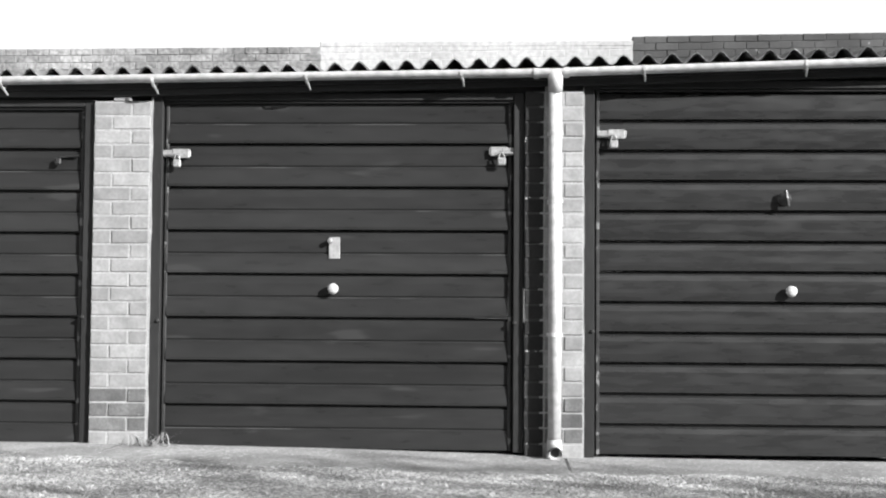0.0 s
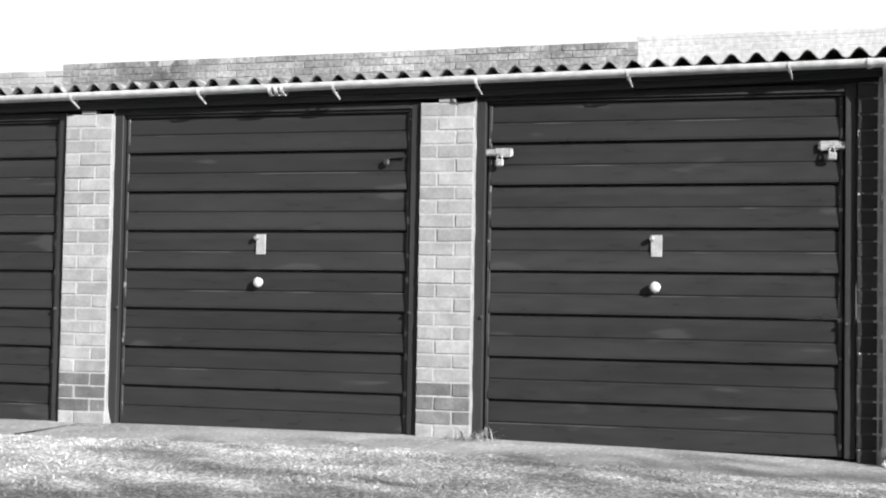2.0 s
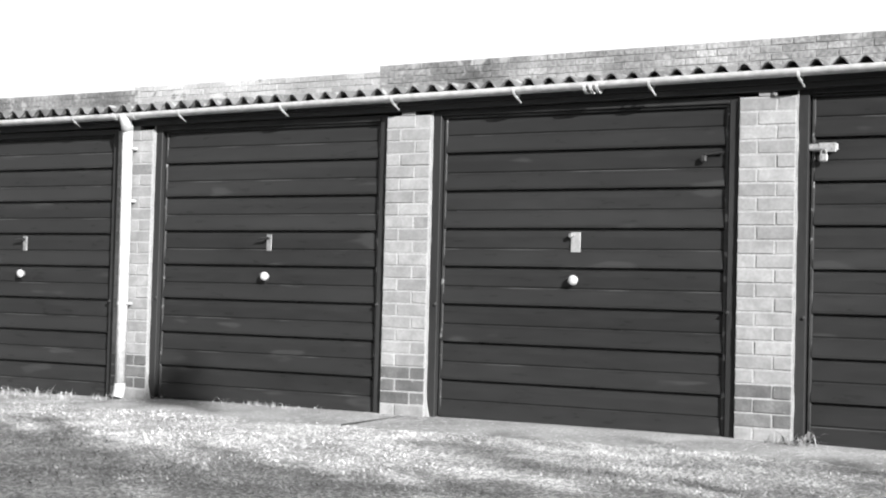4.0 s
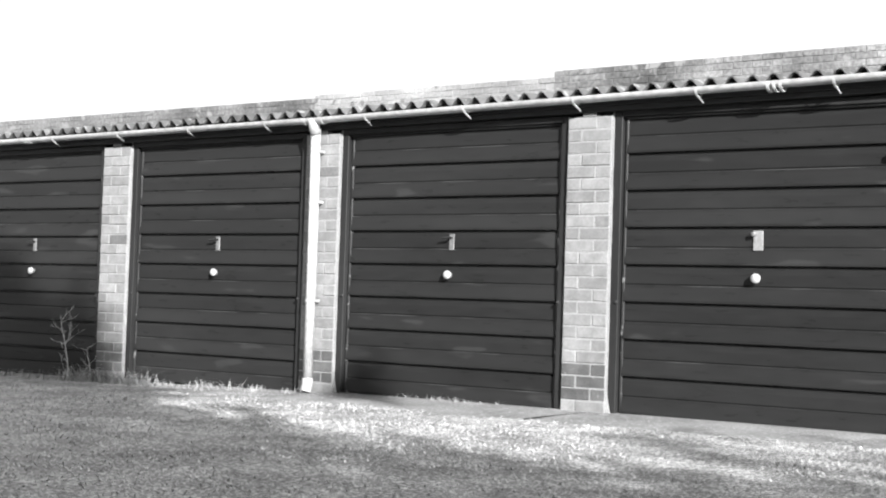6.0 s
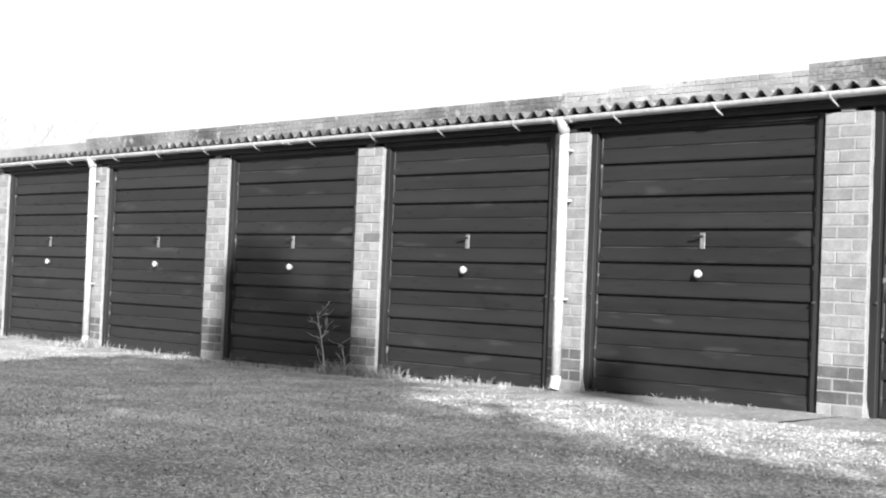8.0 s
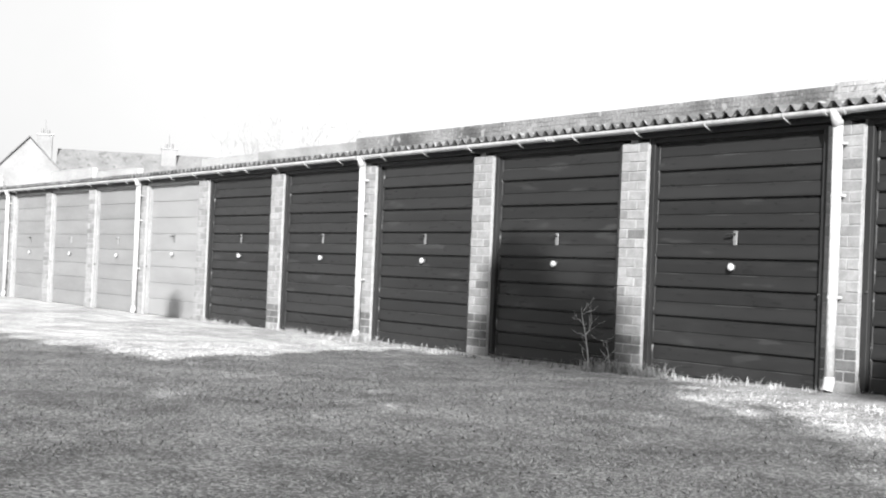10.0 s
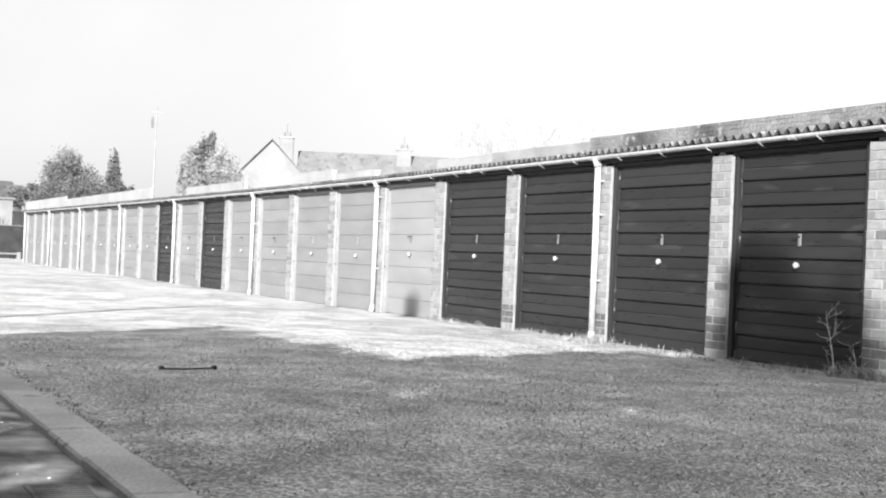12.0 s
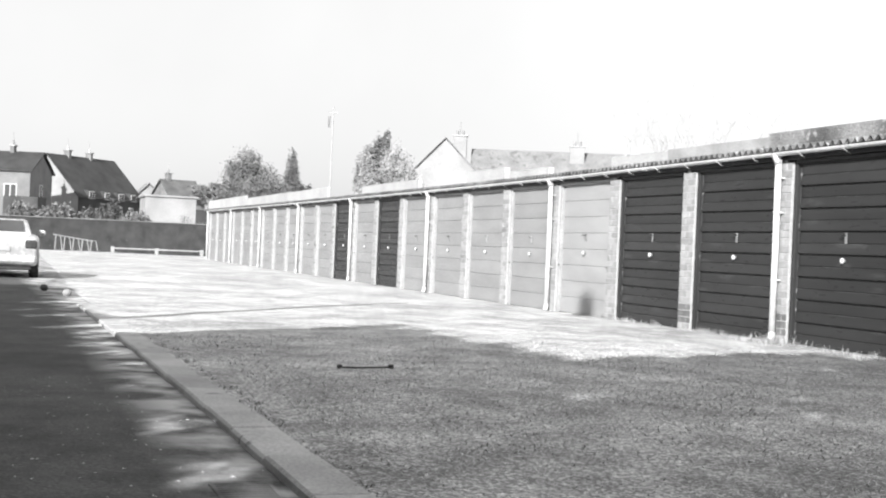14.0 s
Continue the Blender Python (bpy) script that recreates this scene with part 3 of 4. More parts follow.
def leafy(name, x, y, h, blobs, n, leaf, material, label, category, seed, group="", trunk=0.14):
    """A tapered trunk, limbs to each clump, and a crown of small leaves in uneven clumps."""
    t = thing(name, x, y, ground_z(x), label, category, group)
    rng = np.random.default_rng(seed)
    bm = add_tube(bm_new(), [(0, 0, -0.1), (0.05, 0.02, h * 0.35), (0, 0, h * 0.8)], [trunk, trunk * 0.75, trunk * 0.2], 8)
    for (bx, by, bz, rx, ry, rz) in blobs:
        add_tube(bm, [(0.02, 0, max(0.2, bz * 0.55)), (bx * 0.6, by * 0.6, bz * 0.85), (bx, by, bz + rz * 0.4)], [trunk * 0.45, trunk * 0.28, trunk * 0.06], 6)
    part("trunk", bm, M_BARK, t)
    total = sum(b[3] * b[4] * b[5] for b in blobs)
    pts = []
    for b in blobs:
        share = max(60, int(n * b[3] * b[4] * b[5] / total))
        clumps = blob_points(rng, b[:3], b[3:], max(8, share // 22), 0.35)
        for c in clumps:
            pts.append(c + rng.normal(size=(22, 3)) * np.array(b[3:]) * 0.13)
    pts = np.concatenate(pts)
    part_ob = new("crown", leaves_mesh("crown", pts, leaf * (0.6 + 0.8 * rng.random(len(pts))), seed, material))
    part_ob.parent = t
    return t


def bare_tree(name, x, y, h, label, seed, material, spread=0.55, levels=5, category="tree", radius=0.09, z=None):
    t = thing(name, x, y, ground_z(x) if z is None else z, label, category)
    rng = random.Random(seed)
    wood, twigs = bm_new(), bm_new()

    def grow(p, d, length, r, lev):
        q = p + d * length * 0.5 + Vector((rng.uniform(-1, 1), rng.uniform(-1, 1), rng.uniform(-0.3, 0.6))) * length * 0.07
        e = q + (d + Vector((rng.uniform(-1, 1), rng.uniform(-1, 1), rng.uniform(-0.2, 0.6))) * 0.16).normalized() * length * 0.5
        add_tube(wood if lev > levels - 2 else twigs, [p, q, e], [r, r * 0.8, r * 0.62], 5 if lev > 2 else 3)
        if lev == 0:
            return
        for _ in range(rng.choice((2, 3, 3)) if lev > 1 else 3):
            nd = (d + Vector((rng.uniform(-1, 1), rng.uniform(-1, 1), rng.uniform(-0.15, 0.7))) * spread).normalized()
            grow(p.lerp(e, rng.uniform(0.55, 1.0)), nd, length * rng.uniform(0.6, 0.8), r * 0.58, lev - 1)

    grow(Vector((0, 0, -0.05)), Vector((0, 0, 1)), h * 0.34, radius, levels)
    part("trunk", wood, material, t)
    part("crown", twigs, material, t)
    return t


# unseen tall hedge and trees behind the camera, added to shade the yard
SUN_WAY = np.array(SUN_DIR * math.cos(SUN_EL)) + np.array((0, 0, math.sin(SUN_EL)))


def clipped_row(name, x, y, x0, x1, floor_z, outline, n, leaf, label, category, seed, gaps=(), fringe=(), stems=6):
    """A dense evergreen row added for its shade: stems, and leaves filling it up to an uneven outline (x, height) seen
    along the sun.
    """
    t = thing(name, x, y, ground_z(x), label, category)
    rng = np.random.default_rng(seed)
    ox, oz = [p[0] for p in outline], [p[1] for p in outline]
    bm = bm_new()
    for i in range(stems):
        sx = x0 + (x1 - x0) * (i + 0.5) / stems
        top = max(0.8, float(np.interp(sx, ox, oz)) - 1.0)
        add_tube(bm, [(sx - x, 0, -0.1), (sx - x + 0.08, 0.05, top * 0.5), (sx - x, 0, top)], [0.11, 0.08, 0.03], 6)
    part("trunk", bm, M_BARK, t)
    p = np.stack([rng.uniform(x0, x1, n), y + rng.normal(size=n) * 0.33, rng.uniform(floor_z, max(oz), n)], axis=1)
    along = (y - p[:, 1]) / SUN_WAY[1]
    u, h = p[:, 0] + along * SUN_WAY[0], p[:, 2] + along * SUN_WAY[2]
    scallop = 0.10 * np.sin(u * 5.1 + 1) + 0.07 * np.sin(u * 11.3) + rng.normal(size=n) * np.where(u > 10.5, 0.3, 0.06)
    limit = np.interp(u + rng.normal(size=n) * np.where(u > 9.9, 0.45, 0.04), ox, oz) + scallop
    streak = np.array([noise.noise(Vector((a * 0.42, b * 3.3, seed))) + 0.5 * noise.noise(Vector((a * 1.3, b * 9, seed + 3))) for a, b in zip(u, h)])
    keep = np.clip(0.48 + 0.46 * streak, 0.33, 1.0)
    keep = np.clip(keep + 0.35 * np.clip((5.0 - h) / 1.2, 0.0, 1.0), 0.0, 1.0)
    keep[h < 3.3] = 1.0
    ok = (h < limit) & (rng.random(n) < keep)
    for fu0, fu1, rise, left in fringe:  # sparse leaves over the outline, added for partial shade
        sparse = 0.5 + 1.3 * streak
        ok |= (u > fu0) & (u < fu1) & (h >= limit) & (h < limit + rise) & (rng.random(n) < left * np.clip(sparse, 0.05, 1.2))
    for gx, gy, gr in gaps:  # openings cut along the sun to throw light patches on the road
        rel = p - np.array((gx, gy, 0.0))
        off = rel - np.outer(rel @ SUN_WAY, SUN_WAY)
        ok &= np.linalg.norm(off, axis=1) > gr
    p = p[ok] - np.array((x, y, 0.0))
    crown = new("crown", leaves_mesh("crown", p, leaf * (0.6 + 0.8 * rng.random(len(p))), seed, M_LEAF_DARK))
    crown.parent = t
    return t


clipped_row("hedge", 12.0, -12.2, -5.2, 31.0, 0.15,
            [(-5.2, 2.4), (-4.2, 3.0), (-3.4, 4.0), (-2.7, 4.8), (-2.2, 5.5), (0.0, 5.5), (1.4, 5.6), (2.6, 5.7), (3.3, 5.9), (4.2, 6.7), (5.1, 7.5), (5.5, 7.9), (7.2, 8.5), (10.1, 8.5), (10.4, 7.3), (11.1, 7.0), (11.6, 6.7), (12.4, 6.3), (13.2, 6.35), (14.5, 6.6), (17, 6.8), (19, 7.2), (31, 7.4)],
            205000, 0.104, "unseen tall evergreen hedge added to shade the yard", "hedge", 5, stems=22,
            gaps=((-1.85, -8.30, 0.13), (-2.15, -8.31, 0.10), (-3.35, -8.31, 0.15), (-3.7, -8.33, 0.10), (-4.7, -8.23, 0.08), (-5.4, -8.37, 0.07), (-7.0, -8.30, 0.12), (-8.0, -8.37, 0.16), (-8.95, -8.43, 0.19), (-9.9, -8.43, 0.14), (-11.4, -8.58, 0.19), (-13.4, -8.83, 0.17)),
            fringe=((14.3, 24.0, 1.3, 0.28), (11.2, 14.3, 0.35, 0.2)))
# unseen crown shaped to throw the dark patch on door 5
clipped_row("tree", 9.2, -12.25, 7.4, 10.6, 7.9, [(7.4, 8.4), (7.9, 8.8), (8.08, 9.3), (8.18, 9.95), (8.5, 10.15), (8.9, 10.05), (9.3, 9.75), (9.7, 9.45), (10.1, 9.35), (10.3, 8.6), (10.45, 8.0)], 14000, 0.12,
            "unseen leafy tree added to shade a dark garage door", "tree", 6, stems=3)
# two unseen slim trees added for small shade wedges on doors 9 and 3
leafy("tree", -0.7, -12.3, 9.1, [(0.05, 0, 8.95, 0.15, 0.15, 0.24)], 420, 0.1, M_LEAF_DARK, "unseen slim tree added to shade the palest door's foot", "tree", 7, trunk=0.05)
leafy("tree", 13.6, -12.3, 9.1, [(0, 0, 8.95, 0.26, 0.2, 0.3)], 420, 0.1, M_LEAF_DARK, "unseen slim tree added to shade a dark door's corner", "tree", 8, trunk=0.05)

clipped_row("hedge", -12.0, -12.2, -18.8, -5.4, 0.15, [(-18.8, 1.9), (-18.0, 2.5), (-16.0, 2.85), (-13.5, 2.75), (-12.0, 2.6), (-9.5, 2.75), (-7.3, 2.9), (-5.4, 2.7)], 20000, 0.14,
            "unseen lower evergreen hedge added to shade the road", "hedge", 15, gaps=((-9.9, -8.5, 0.2), (-11.4, -8.6, 0.24), (-13.4, -8.75, 0.22), (-14.6, -8.95, 0.18), (-16.5, -8.7, 0.25)), stems=9)
# unseen poles added to cast the thin shadow lines across the yard
for px, ph in ((-6.45, 7.3), (-26.3, 6.2)):
    post = thing("telegraph_pole", px, -12.4, ground_z(px), "slender timber pole out of view, added for its thin shadow", "pole", "roadside poles")
    part("shaft", add_tube(bm_new(), [(0, 0, -0.2), (0, 0, ph)], [0.11, 0.08], 8), M_BARK, post)
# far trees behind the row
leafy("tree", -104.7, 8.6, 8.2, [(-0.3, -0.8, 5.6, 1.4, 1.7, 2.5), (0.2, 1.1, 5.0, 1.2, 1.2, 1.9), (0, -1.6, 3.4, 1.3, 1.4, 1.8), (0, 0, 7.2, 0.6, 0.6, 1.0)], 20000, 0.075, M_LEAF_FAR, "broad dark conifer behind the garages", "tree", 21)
leafy("shrub", -102.0, 10.0, 6.0, [(0, -1.9, 4.5, 0.9, 1.1, 1.5), (0, -0.3, 4.3, 0.9, 1.1, 1.5), (0, 1.2, 4.6, 0.9, 1.0, 1.4), (0, 2.3, 4.2, 0.9, 0.9, 1.3)], 15000, 0.075, M_LEAF_MID, "mid-toned hedge shrubs behind the garages", "shrub", 22)
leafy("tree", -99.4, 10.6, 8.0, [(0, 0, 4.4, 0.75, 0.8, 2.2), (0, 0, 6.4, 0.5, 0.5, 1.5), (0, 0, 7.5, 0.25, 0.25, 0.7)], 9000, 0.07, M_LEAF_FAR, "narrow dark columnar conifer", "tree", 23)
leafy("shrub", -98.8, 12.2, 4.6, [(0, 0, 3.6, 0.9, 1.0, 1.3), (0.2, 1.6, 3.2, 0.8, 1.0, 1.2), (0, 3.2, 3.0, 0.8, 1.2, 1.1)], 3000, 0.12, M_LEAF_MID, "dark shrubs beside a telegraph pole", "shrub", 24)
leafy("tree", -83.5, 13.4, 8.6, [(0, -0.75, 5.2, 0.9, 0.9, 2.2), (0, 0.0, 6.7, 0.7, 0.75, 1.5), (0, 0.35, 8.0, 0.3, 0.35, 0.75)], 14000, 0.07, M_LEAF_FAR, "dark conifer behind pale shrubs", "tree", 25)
leafy("shrub", -80.6, 13.6, 7.0, [(0, -1.75, 4.4, 0.8, 0.75, 2.2), (0, -0.2, 5.0, 0.9, 0.85, 2.4), (0, 0.75, 4.6, 0.8, 0.75, 2.2), (0, 1.55, 4.0, 0.7, 0.6, 1.7)], 15000, 0.07, M_LEAF_PALE, "pale variegated shrub behind the garages", "shrub", 26)
bare_tree("bare_tree", -36.5, 12.6, 7.8, "pale leafless tree crown above the garage roof", 31, M_BARK_PALE, 0.95, 6, "tree", 0.06)
bare_tree("bare_tree", -36.0, 14.4, 7.8, "pale leafless tree crown above the garage roof", 32, M_BARK_PALE, 0.95, 6, "tree", 0.06)
bare_tree("bare_tree", -36.3, 13.5, 7.4, "pale leafless tree crown above the garage roof", 35, M_BARK_PALE, 1.1, 6, "tree", 0.055)
bare_tree("bare_tree", -36.6, 11.9, 7.2, "pale leafless tree crown above the garage roof", 36, M_BARK_PALE, 1.1, 6, "tree", 0.055)
bare_tree("bare_tree", -36.9, 11.0, 7.3, "pale leafless tree crown above the garage roof", 33, M_BARK_PALE, 0.95, 6, "tree", 0.06)

pole = thing("telegraph_pole", -94.0, 12.4, -0.1, "tall thin pale telegraph pole behind the garages", "pole")
part("shaft", add_tube(bm_new(), [(0, 0, 0), (0, 0, 10.9)], [0.075, 0.05], 8), M_FRAME_PALE, pole)
part("cross_arm", bm_box(-0.04, 0.04, -0.35, 0.35, 10.45, 10.52, 0.01), M_BARK_PALE, pole)
part("transformer", bm_box(-0.1, 0.1, -0.34, -0.2, 9.4, 10.2, 0.02), M_DULL, pole)


# ---- houses in the distance ----
def gable_block(bm, x0, x1, y0, y1, eave, ridge, axis):
    """Walls with gables; the ridge runs along axis."""
    add_box(bm, x0, x1, y0, y1, -0.5, eave)
    if axis == "x":
        ym = (y0 + y1) / 2
        a = [bm.verts.new(p) for p in ((x0, y0, eave), (x0, y1, eave), (x0, ym, ridge - 0.1), (x1, y0, eave), (x1, y1, eave), (x1, ym, ridge - 0.1))]
    else:
        xm = (x0 + x1) / 2
        a = [bm.verts.new(p) for p in ((x0, y0, eave), (x1, y0, eave), (xm, y0, ridge - 0.1), (x0, y1, eave), (x1, y1, eave), (xm, y1, ridge - 0.1))]
    for f in ((0, 1, 2), (3, 5, 4), (0, 2, 5, 3), (1, 4, 5, 2)):
        bm.faces.new([a[i] for i in f])
    return bm


def slope(parent, x0, x1, y0, y1, eave, ridge, axis, material, over=0.25, thick=0.12):
    """Two roof slabs."""
    for s in (0, 1):
        bm = bm_new()
        if axis == "x":
            ym = (y0 + y1) / 2
            ye = y0 - over if s == 0 else y1 + over
            ze = eave - over * (ridge - eave) / (ym - y0)
            c = [(x0 - over, ye, ze), (x1 + over, ye, ze), (x1 + over, ym, ridge), (x0 - over, ym, ridge)]
        else:
            xm = (x0 + x1) / 2
            xe = x0 - over if s == 0 else x1 + over
            ze = eave - over * (ridge - eave) / (xm - x0)
            c = [(xe, y0 - over, ze), (xe, y1 + over, ze), (xm, y1 + over, ridge), (xm, y0 - over, ridge)]
        lo = [bm.verts.new(p) for p in c]
        hi = [bm.verts.new((p[0], p[1], p[2] + thick)) for p in c]
        for i in range(4):
            bm.faces.new((lo[i], lo[(i + 1) % 4], hi[(i + 1) % 4], hi[i]))
        bm.faces.new(lo[::-1])
        bm.faces.new(hi)
        part("roof", bm, material, parent)


def chimney(parent, x, y, z0, z1, w=0.5, pots=2, material=None):
    c = part("chimney", bm_box(x - w, x + w, y - 0.35, y + 0.35, z0, z1, 0.02), material or M_CHIMNEY, parent)
    part("chimney_cap", bm_box(x - w - 0.08, x + w + 0.08, y - 0.43, y + 0.43, z1, z1 + 0.14, 0.02), M_DULL, c)
    for i in range(pots):
        px = x + (i - (pots - 1) / 2) * 0.5
        part("chimney_pot", add_tube(bm_new(), [(px, y, z1 + 0.14), (px, y, z1 + 0.55)], [0.13, 0.1], 8), M_DULL, c)
    part("aerial", add_tube(bm_new(), [(x, y, z1 + 0.1), (x, y, z1 + 1.3)], 0.02, 4), M_DULL, c)


def window(parent, x, z, w, h, y=0.0, side=None, x_face=0.0):
    """A framed window on the front (side None) or on a gable end."""
    def bx(a, b, c, d, depth0, depth1):
        return bm_box(a, b, y - depth1, y - depth0, c, d) if side is None else bm_box(x_face + side * min(depth0, depth1) if side > 0 else x_face - depth1, x_face + depth1 if side > 0 else x_face - depth0, a, b, c, d)
    f = part("window", bx(x - w / 2, x + w / 2, z, z + h, 0.0, 0.05), M_WHITE, parent)
    part("pane", bx(x - w / 2 + 0.08, x - 0.04, z + 0.08, z + h - 0.08, 0.052, 0.06), M_GLASS, f)
    part("pane", bx(x + 0.04, x + w / 2 - 0.08, z + 0.08, z + h - 0.08, 0.052, 0.06), M_GLASS, f)
    part("sill", bx(x - w / 2 - 0.08, x + w / 2 + 0.08, z - 0.08, z, 0.0, 0.12), M_RENDER, f)


# long house behind the row, with a white cross gable
h = thing("house", -110.4, 28.5, -0.1, "white-gabled house with a long weathered tile roof and chimneys", "house", rz=68.6)
part("wall", gable_block(bm_new(), 0, 15.5, 0, 8, 6.3, 10.0, "x"), M_RENDER, h)
slope(h, 0, 15.5, 0, 8, 6.3, 10.0, "x", M_TILE_PALE)
part("wall", gable_block(bm_new(), -5.0, 0.6, -1.6, 8, 7.6, 10.55, "y"), M_RENDER, h)
slope(h, -5.0, 0.6, -1.6, 8, 7.6, 10.55, "y", M_TILE_PALE)
chimney(h, -1.2, 2.0, 8.5, 11.0, 0.6, 2, M_RENDER)
chimney(h, 9.2, 3.2, 8.2, 10.5, 0.65, 2, M_RENDER)

# white houses beyond the dark wall
h = thing("house", -140.0, -3.34, -0.3, "white-gabled house with a steep dark tile roof", "house", rz=140.3)
part("wall", gable_block(bm_new(), 0, 11.0, 0, 8, 5.0, 9.1, "x"), M_RENDER, h)
slope(h, 0, 11.0, 0, 8, 5.0, 9.1, "x", M_TILE)
# thin dark slab puts the front's shade into colour over the render
part("front_wall", bm_box(0.02, 10.98, -0.03, 0.0, -0.5, 4.9), M_TILE, h, "dark slab in place of shade on the front wall")
for cx in (3.2, 6.8):
    chimney(h, cx, 4.0, 8.6, 9.65, 0.18, 1)
for wx in (2.0, 4.6, 7.0, 9.2):
    part("dormer", bm_box(wx - 0.55, wx + 0.55, -0.15, 1.6, 4.7, 5.6, 0.03), M_TILE, h)
    window(h, wx, 4.8, 0.9, 0.7, -0.16)
    window(h, wx, 2.2, 1.2, 1.2, -0.03)
for wy in (2.2, 5.6):
    window(h, wy, 2.4, 1.1, 1.3, side=-1, x_face=0.0)

h = thing("house", -132.1, -14.8, -0.3, "house with walls coloured grey for shade and dark tile roof beyond the dark wall", "house", rz=72.5)
part("wall", gable_block(bm_new(), 0, 7.0, 0, 7, 6.8, 8.6, "x"), M_RENDER_SHADED, h)
slope(h, 0, 7.0, 0, 7, 6.8, 8.6, "x", M_TILE)
chimney(h, 4.2, 3.5, 8.3, 9.2, 0.2, 1)
for wx in (1.5, 5.2):
    window(h, wx, 4.2, 1.2, 1.3)
window(h, 3.5, 4.0, 1.0, 1.6, side=1, x_face=7.0)
part("porch", bm_box(5.4, 8.6, -2.6, 0.0, -0.5, 4.3, 0.05), M_TILE, h)

h = thing("outbuilding", -105.0, 0.3, -0.3, "low white rendered flat-roofed outbuilding", "outbuilding")
part("wall", bm_box(-5, 0, 0, 3.9, -0.2, 4.25), M_RENDER, h)
part("roof", bm_box(-5.15, 0.15, -0.15, 4.05, 4.25, 4.4, 0.02), M_RENDER, h)
part("side_fence", bm_box(-0.2, 0.0, 3.9, 6.4, -0.2, 3.4, 0.02), M_TILE, h)
h = thing("house", -151.6, 7.3, -0.3, "far house with a dark tile roof", "house", rz=110.0)
part("wall", gable_block(bm_new(), 0, 4.0, 0, 6, 5.2, 7.6, "x"), M_CHIMNEY, h)
slope(h, 0, 4.0, 0, 6, 5.2, 7.6, "x", M_TILE_MID)
chimney(h, 0.8, 3.0, 7.0, 8.3, 0.25, 1)
h = thing("house", -162.0, 5.6, -0.3, "far white house with a pale gable", "house")
part("wall", gable_block(bm_new(), -6.0, 0, -1.7, 1.7, 5.7, 7.4, "x"), M_RENDER, h)
slope(h, -6.0, 0, -1.7, 1.7, 5.7, 7.4, "x", M_TILE_PALE)
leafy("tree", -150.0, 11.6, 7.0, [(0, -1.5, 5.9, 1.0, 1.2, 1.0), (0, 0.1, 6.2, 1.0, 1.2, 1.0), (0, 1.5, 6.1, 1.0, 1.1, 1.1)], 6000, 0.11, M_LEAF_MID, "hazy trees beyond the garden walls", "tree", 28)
bare_tree("bare_tree", -98.0, 3.0, 3.9, "small bare tree before a white outbuilding", 41, M_BARK, 0.7, 4, "tree", 0.08)
for i, (bx, by, hh) in enumerate(((-86, -6.6, 2.9), (-86, -4.9, 2.6), (-88, -3.4, 3.2), (-86, -1.8, 2.7), (-88, 4.0, 4.4), (-90, 6.2, 4.6), (-95, -9.0, 3.0), (-86, -8.2, 2.5), (-86, -9.4, 2.2), (-84, -7.4, 2.4))):
    leafy("shrub", bx, by, hh, [(0, 0, hh * 0.55, 0.7, 0.95, hh * 0.45), (0, 0.5, hh * 0.5, 0.6, 0.7, hh * 0.35)], 4200, 0.085, M_LEAF_DARK if i % 3 else M_LEAF_MID, "dark garden shrub behind the boundary wall", "shrub", 50 + i, "garden shrubs")

# ---- far end of the yard ----
wall_far = structure("wall_far", bm_box(-77.3, -77.0, -18, 1.5, -0.4, 1.66), M_FARWALL, "dark brick boundary wall at the far end of the yard")
structure("wall_far_side", bm_box(-77.3, -77.0, 1.5, 9.0, -0.4, 1.86), M_FARWALL, "dark brick boundary wall behind the garages")
structure("wall_coping", bm_box(-77.36, -76.94, -18, 1.5, 1.66, 1.72, 0.01), M_CHIMNEY, "thin pale coping on the dark boundary wall")
fence = thing("knee_rail", -74.5, -4.0, -0.2, "low white knee rail before the boundary wall", "fence")
part("rail", bm_box(-0.03, 0.03, -0.1, 5.0, 0.29, 0.37, 0.01), M_RENDER, fence)
for yy in (0.0, 2.4, 4.9):
    part("post", bm_box(-0.06, 0.06, yy - 0.1, yy + 0.1, -0.1, 0.42, 0.01), M_RENDER, fence)
rack = thing("bicycle_rack", -74.0, -7.2, -0.2, "pale tubular bicycle rack before the dark wall", "bicycle rack")
for i in range(5):
    yy = 0.1 + i * 0.47
    part("hoop", add_tube(bm_new(), [(0, yy, 0), (0, yy + 0.05, 0.95 - 0.06 * i), (0, yy + 0.28, 0.92 - 0.06 * i), (0, yy + 0.42, 0)], 0.035, 6), M_DULL, rack)
part("tie_bar", add_tube(bm_new(), [(0, 0.0, 0.95), (0, 2.1, 0.66)], 0.03, 6), M_DULL, rack)

# ---- parked car ----
car = thing("car", -26.3, -9.47, road_z(-26, -9), "white parked car seen from behind at the roadside", "car")
def ring(x, w, zlo, zhi, r):
    pts = []
    for sy, sz in ((-1, 0), (1, 0), (1, 1), (-1, 1)):
        pts.append((x, sy * w, zlo if sz == 0 else zhi))
    out = []
    for i in range(4):
        p, a, b = Vector(pts[i]), Vector(pts[i - 1]), Vector(pts[(i + 1) % 4])
        out += [p + (a - p).normalized() * r, p + ((a - p).normalized() + (b - p).normalized()) * r * 0.3, p + (b - p).normalized() * r]
    return out
def loft(rings):
    bm = bm_new()
    rr = [[bm.verts.new(p) for p in r] for r in rings]
    for a, b in zip(rr, rr[1:]):
        for i in range(len(a)):
            bm.faces.new((a[i], a[(i + 1) % len(a)], b[(i + 1) % len(b)], b[i]))
    bm.faces.new(rr[0][::-1])
    bm.faces.new(rr[-1])
    return bm
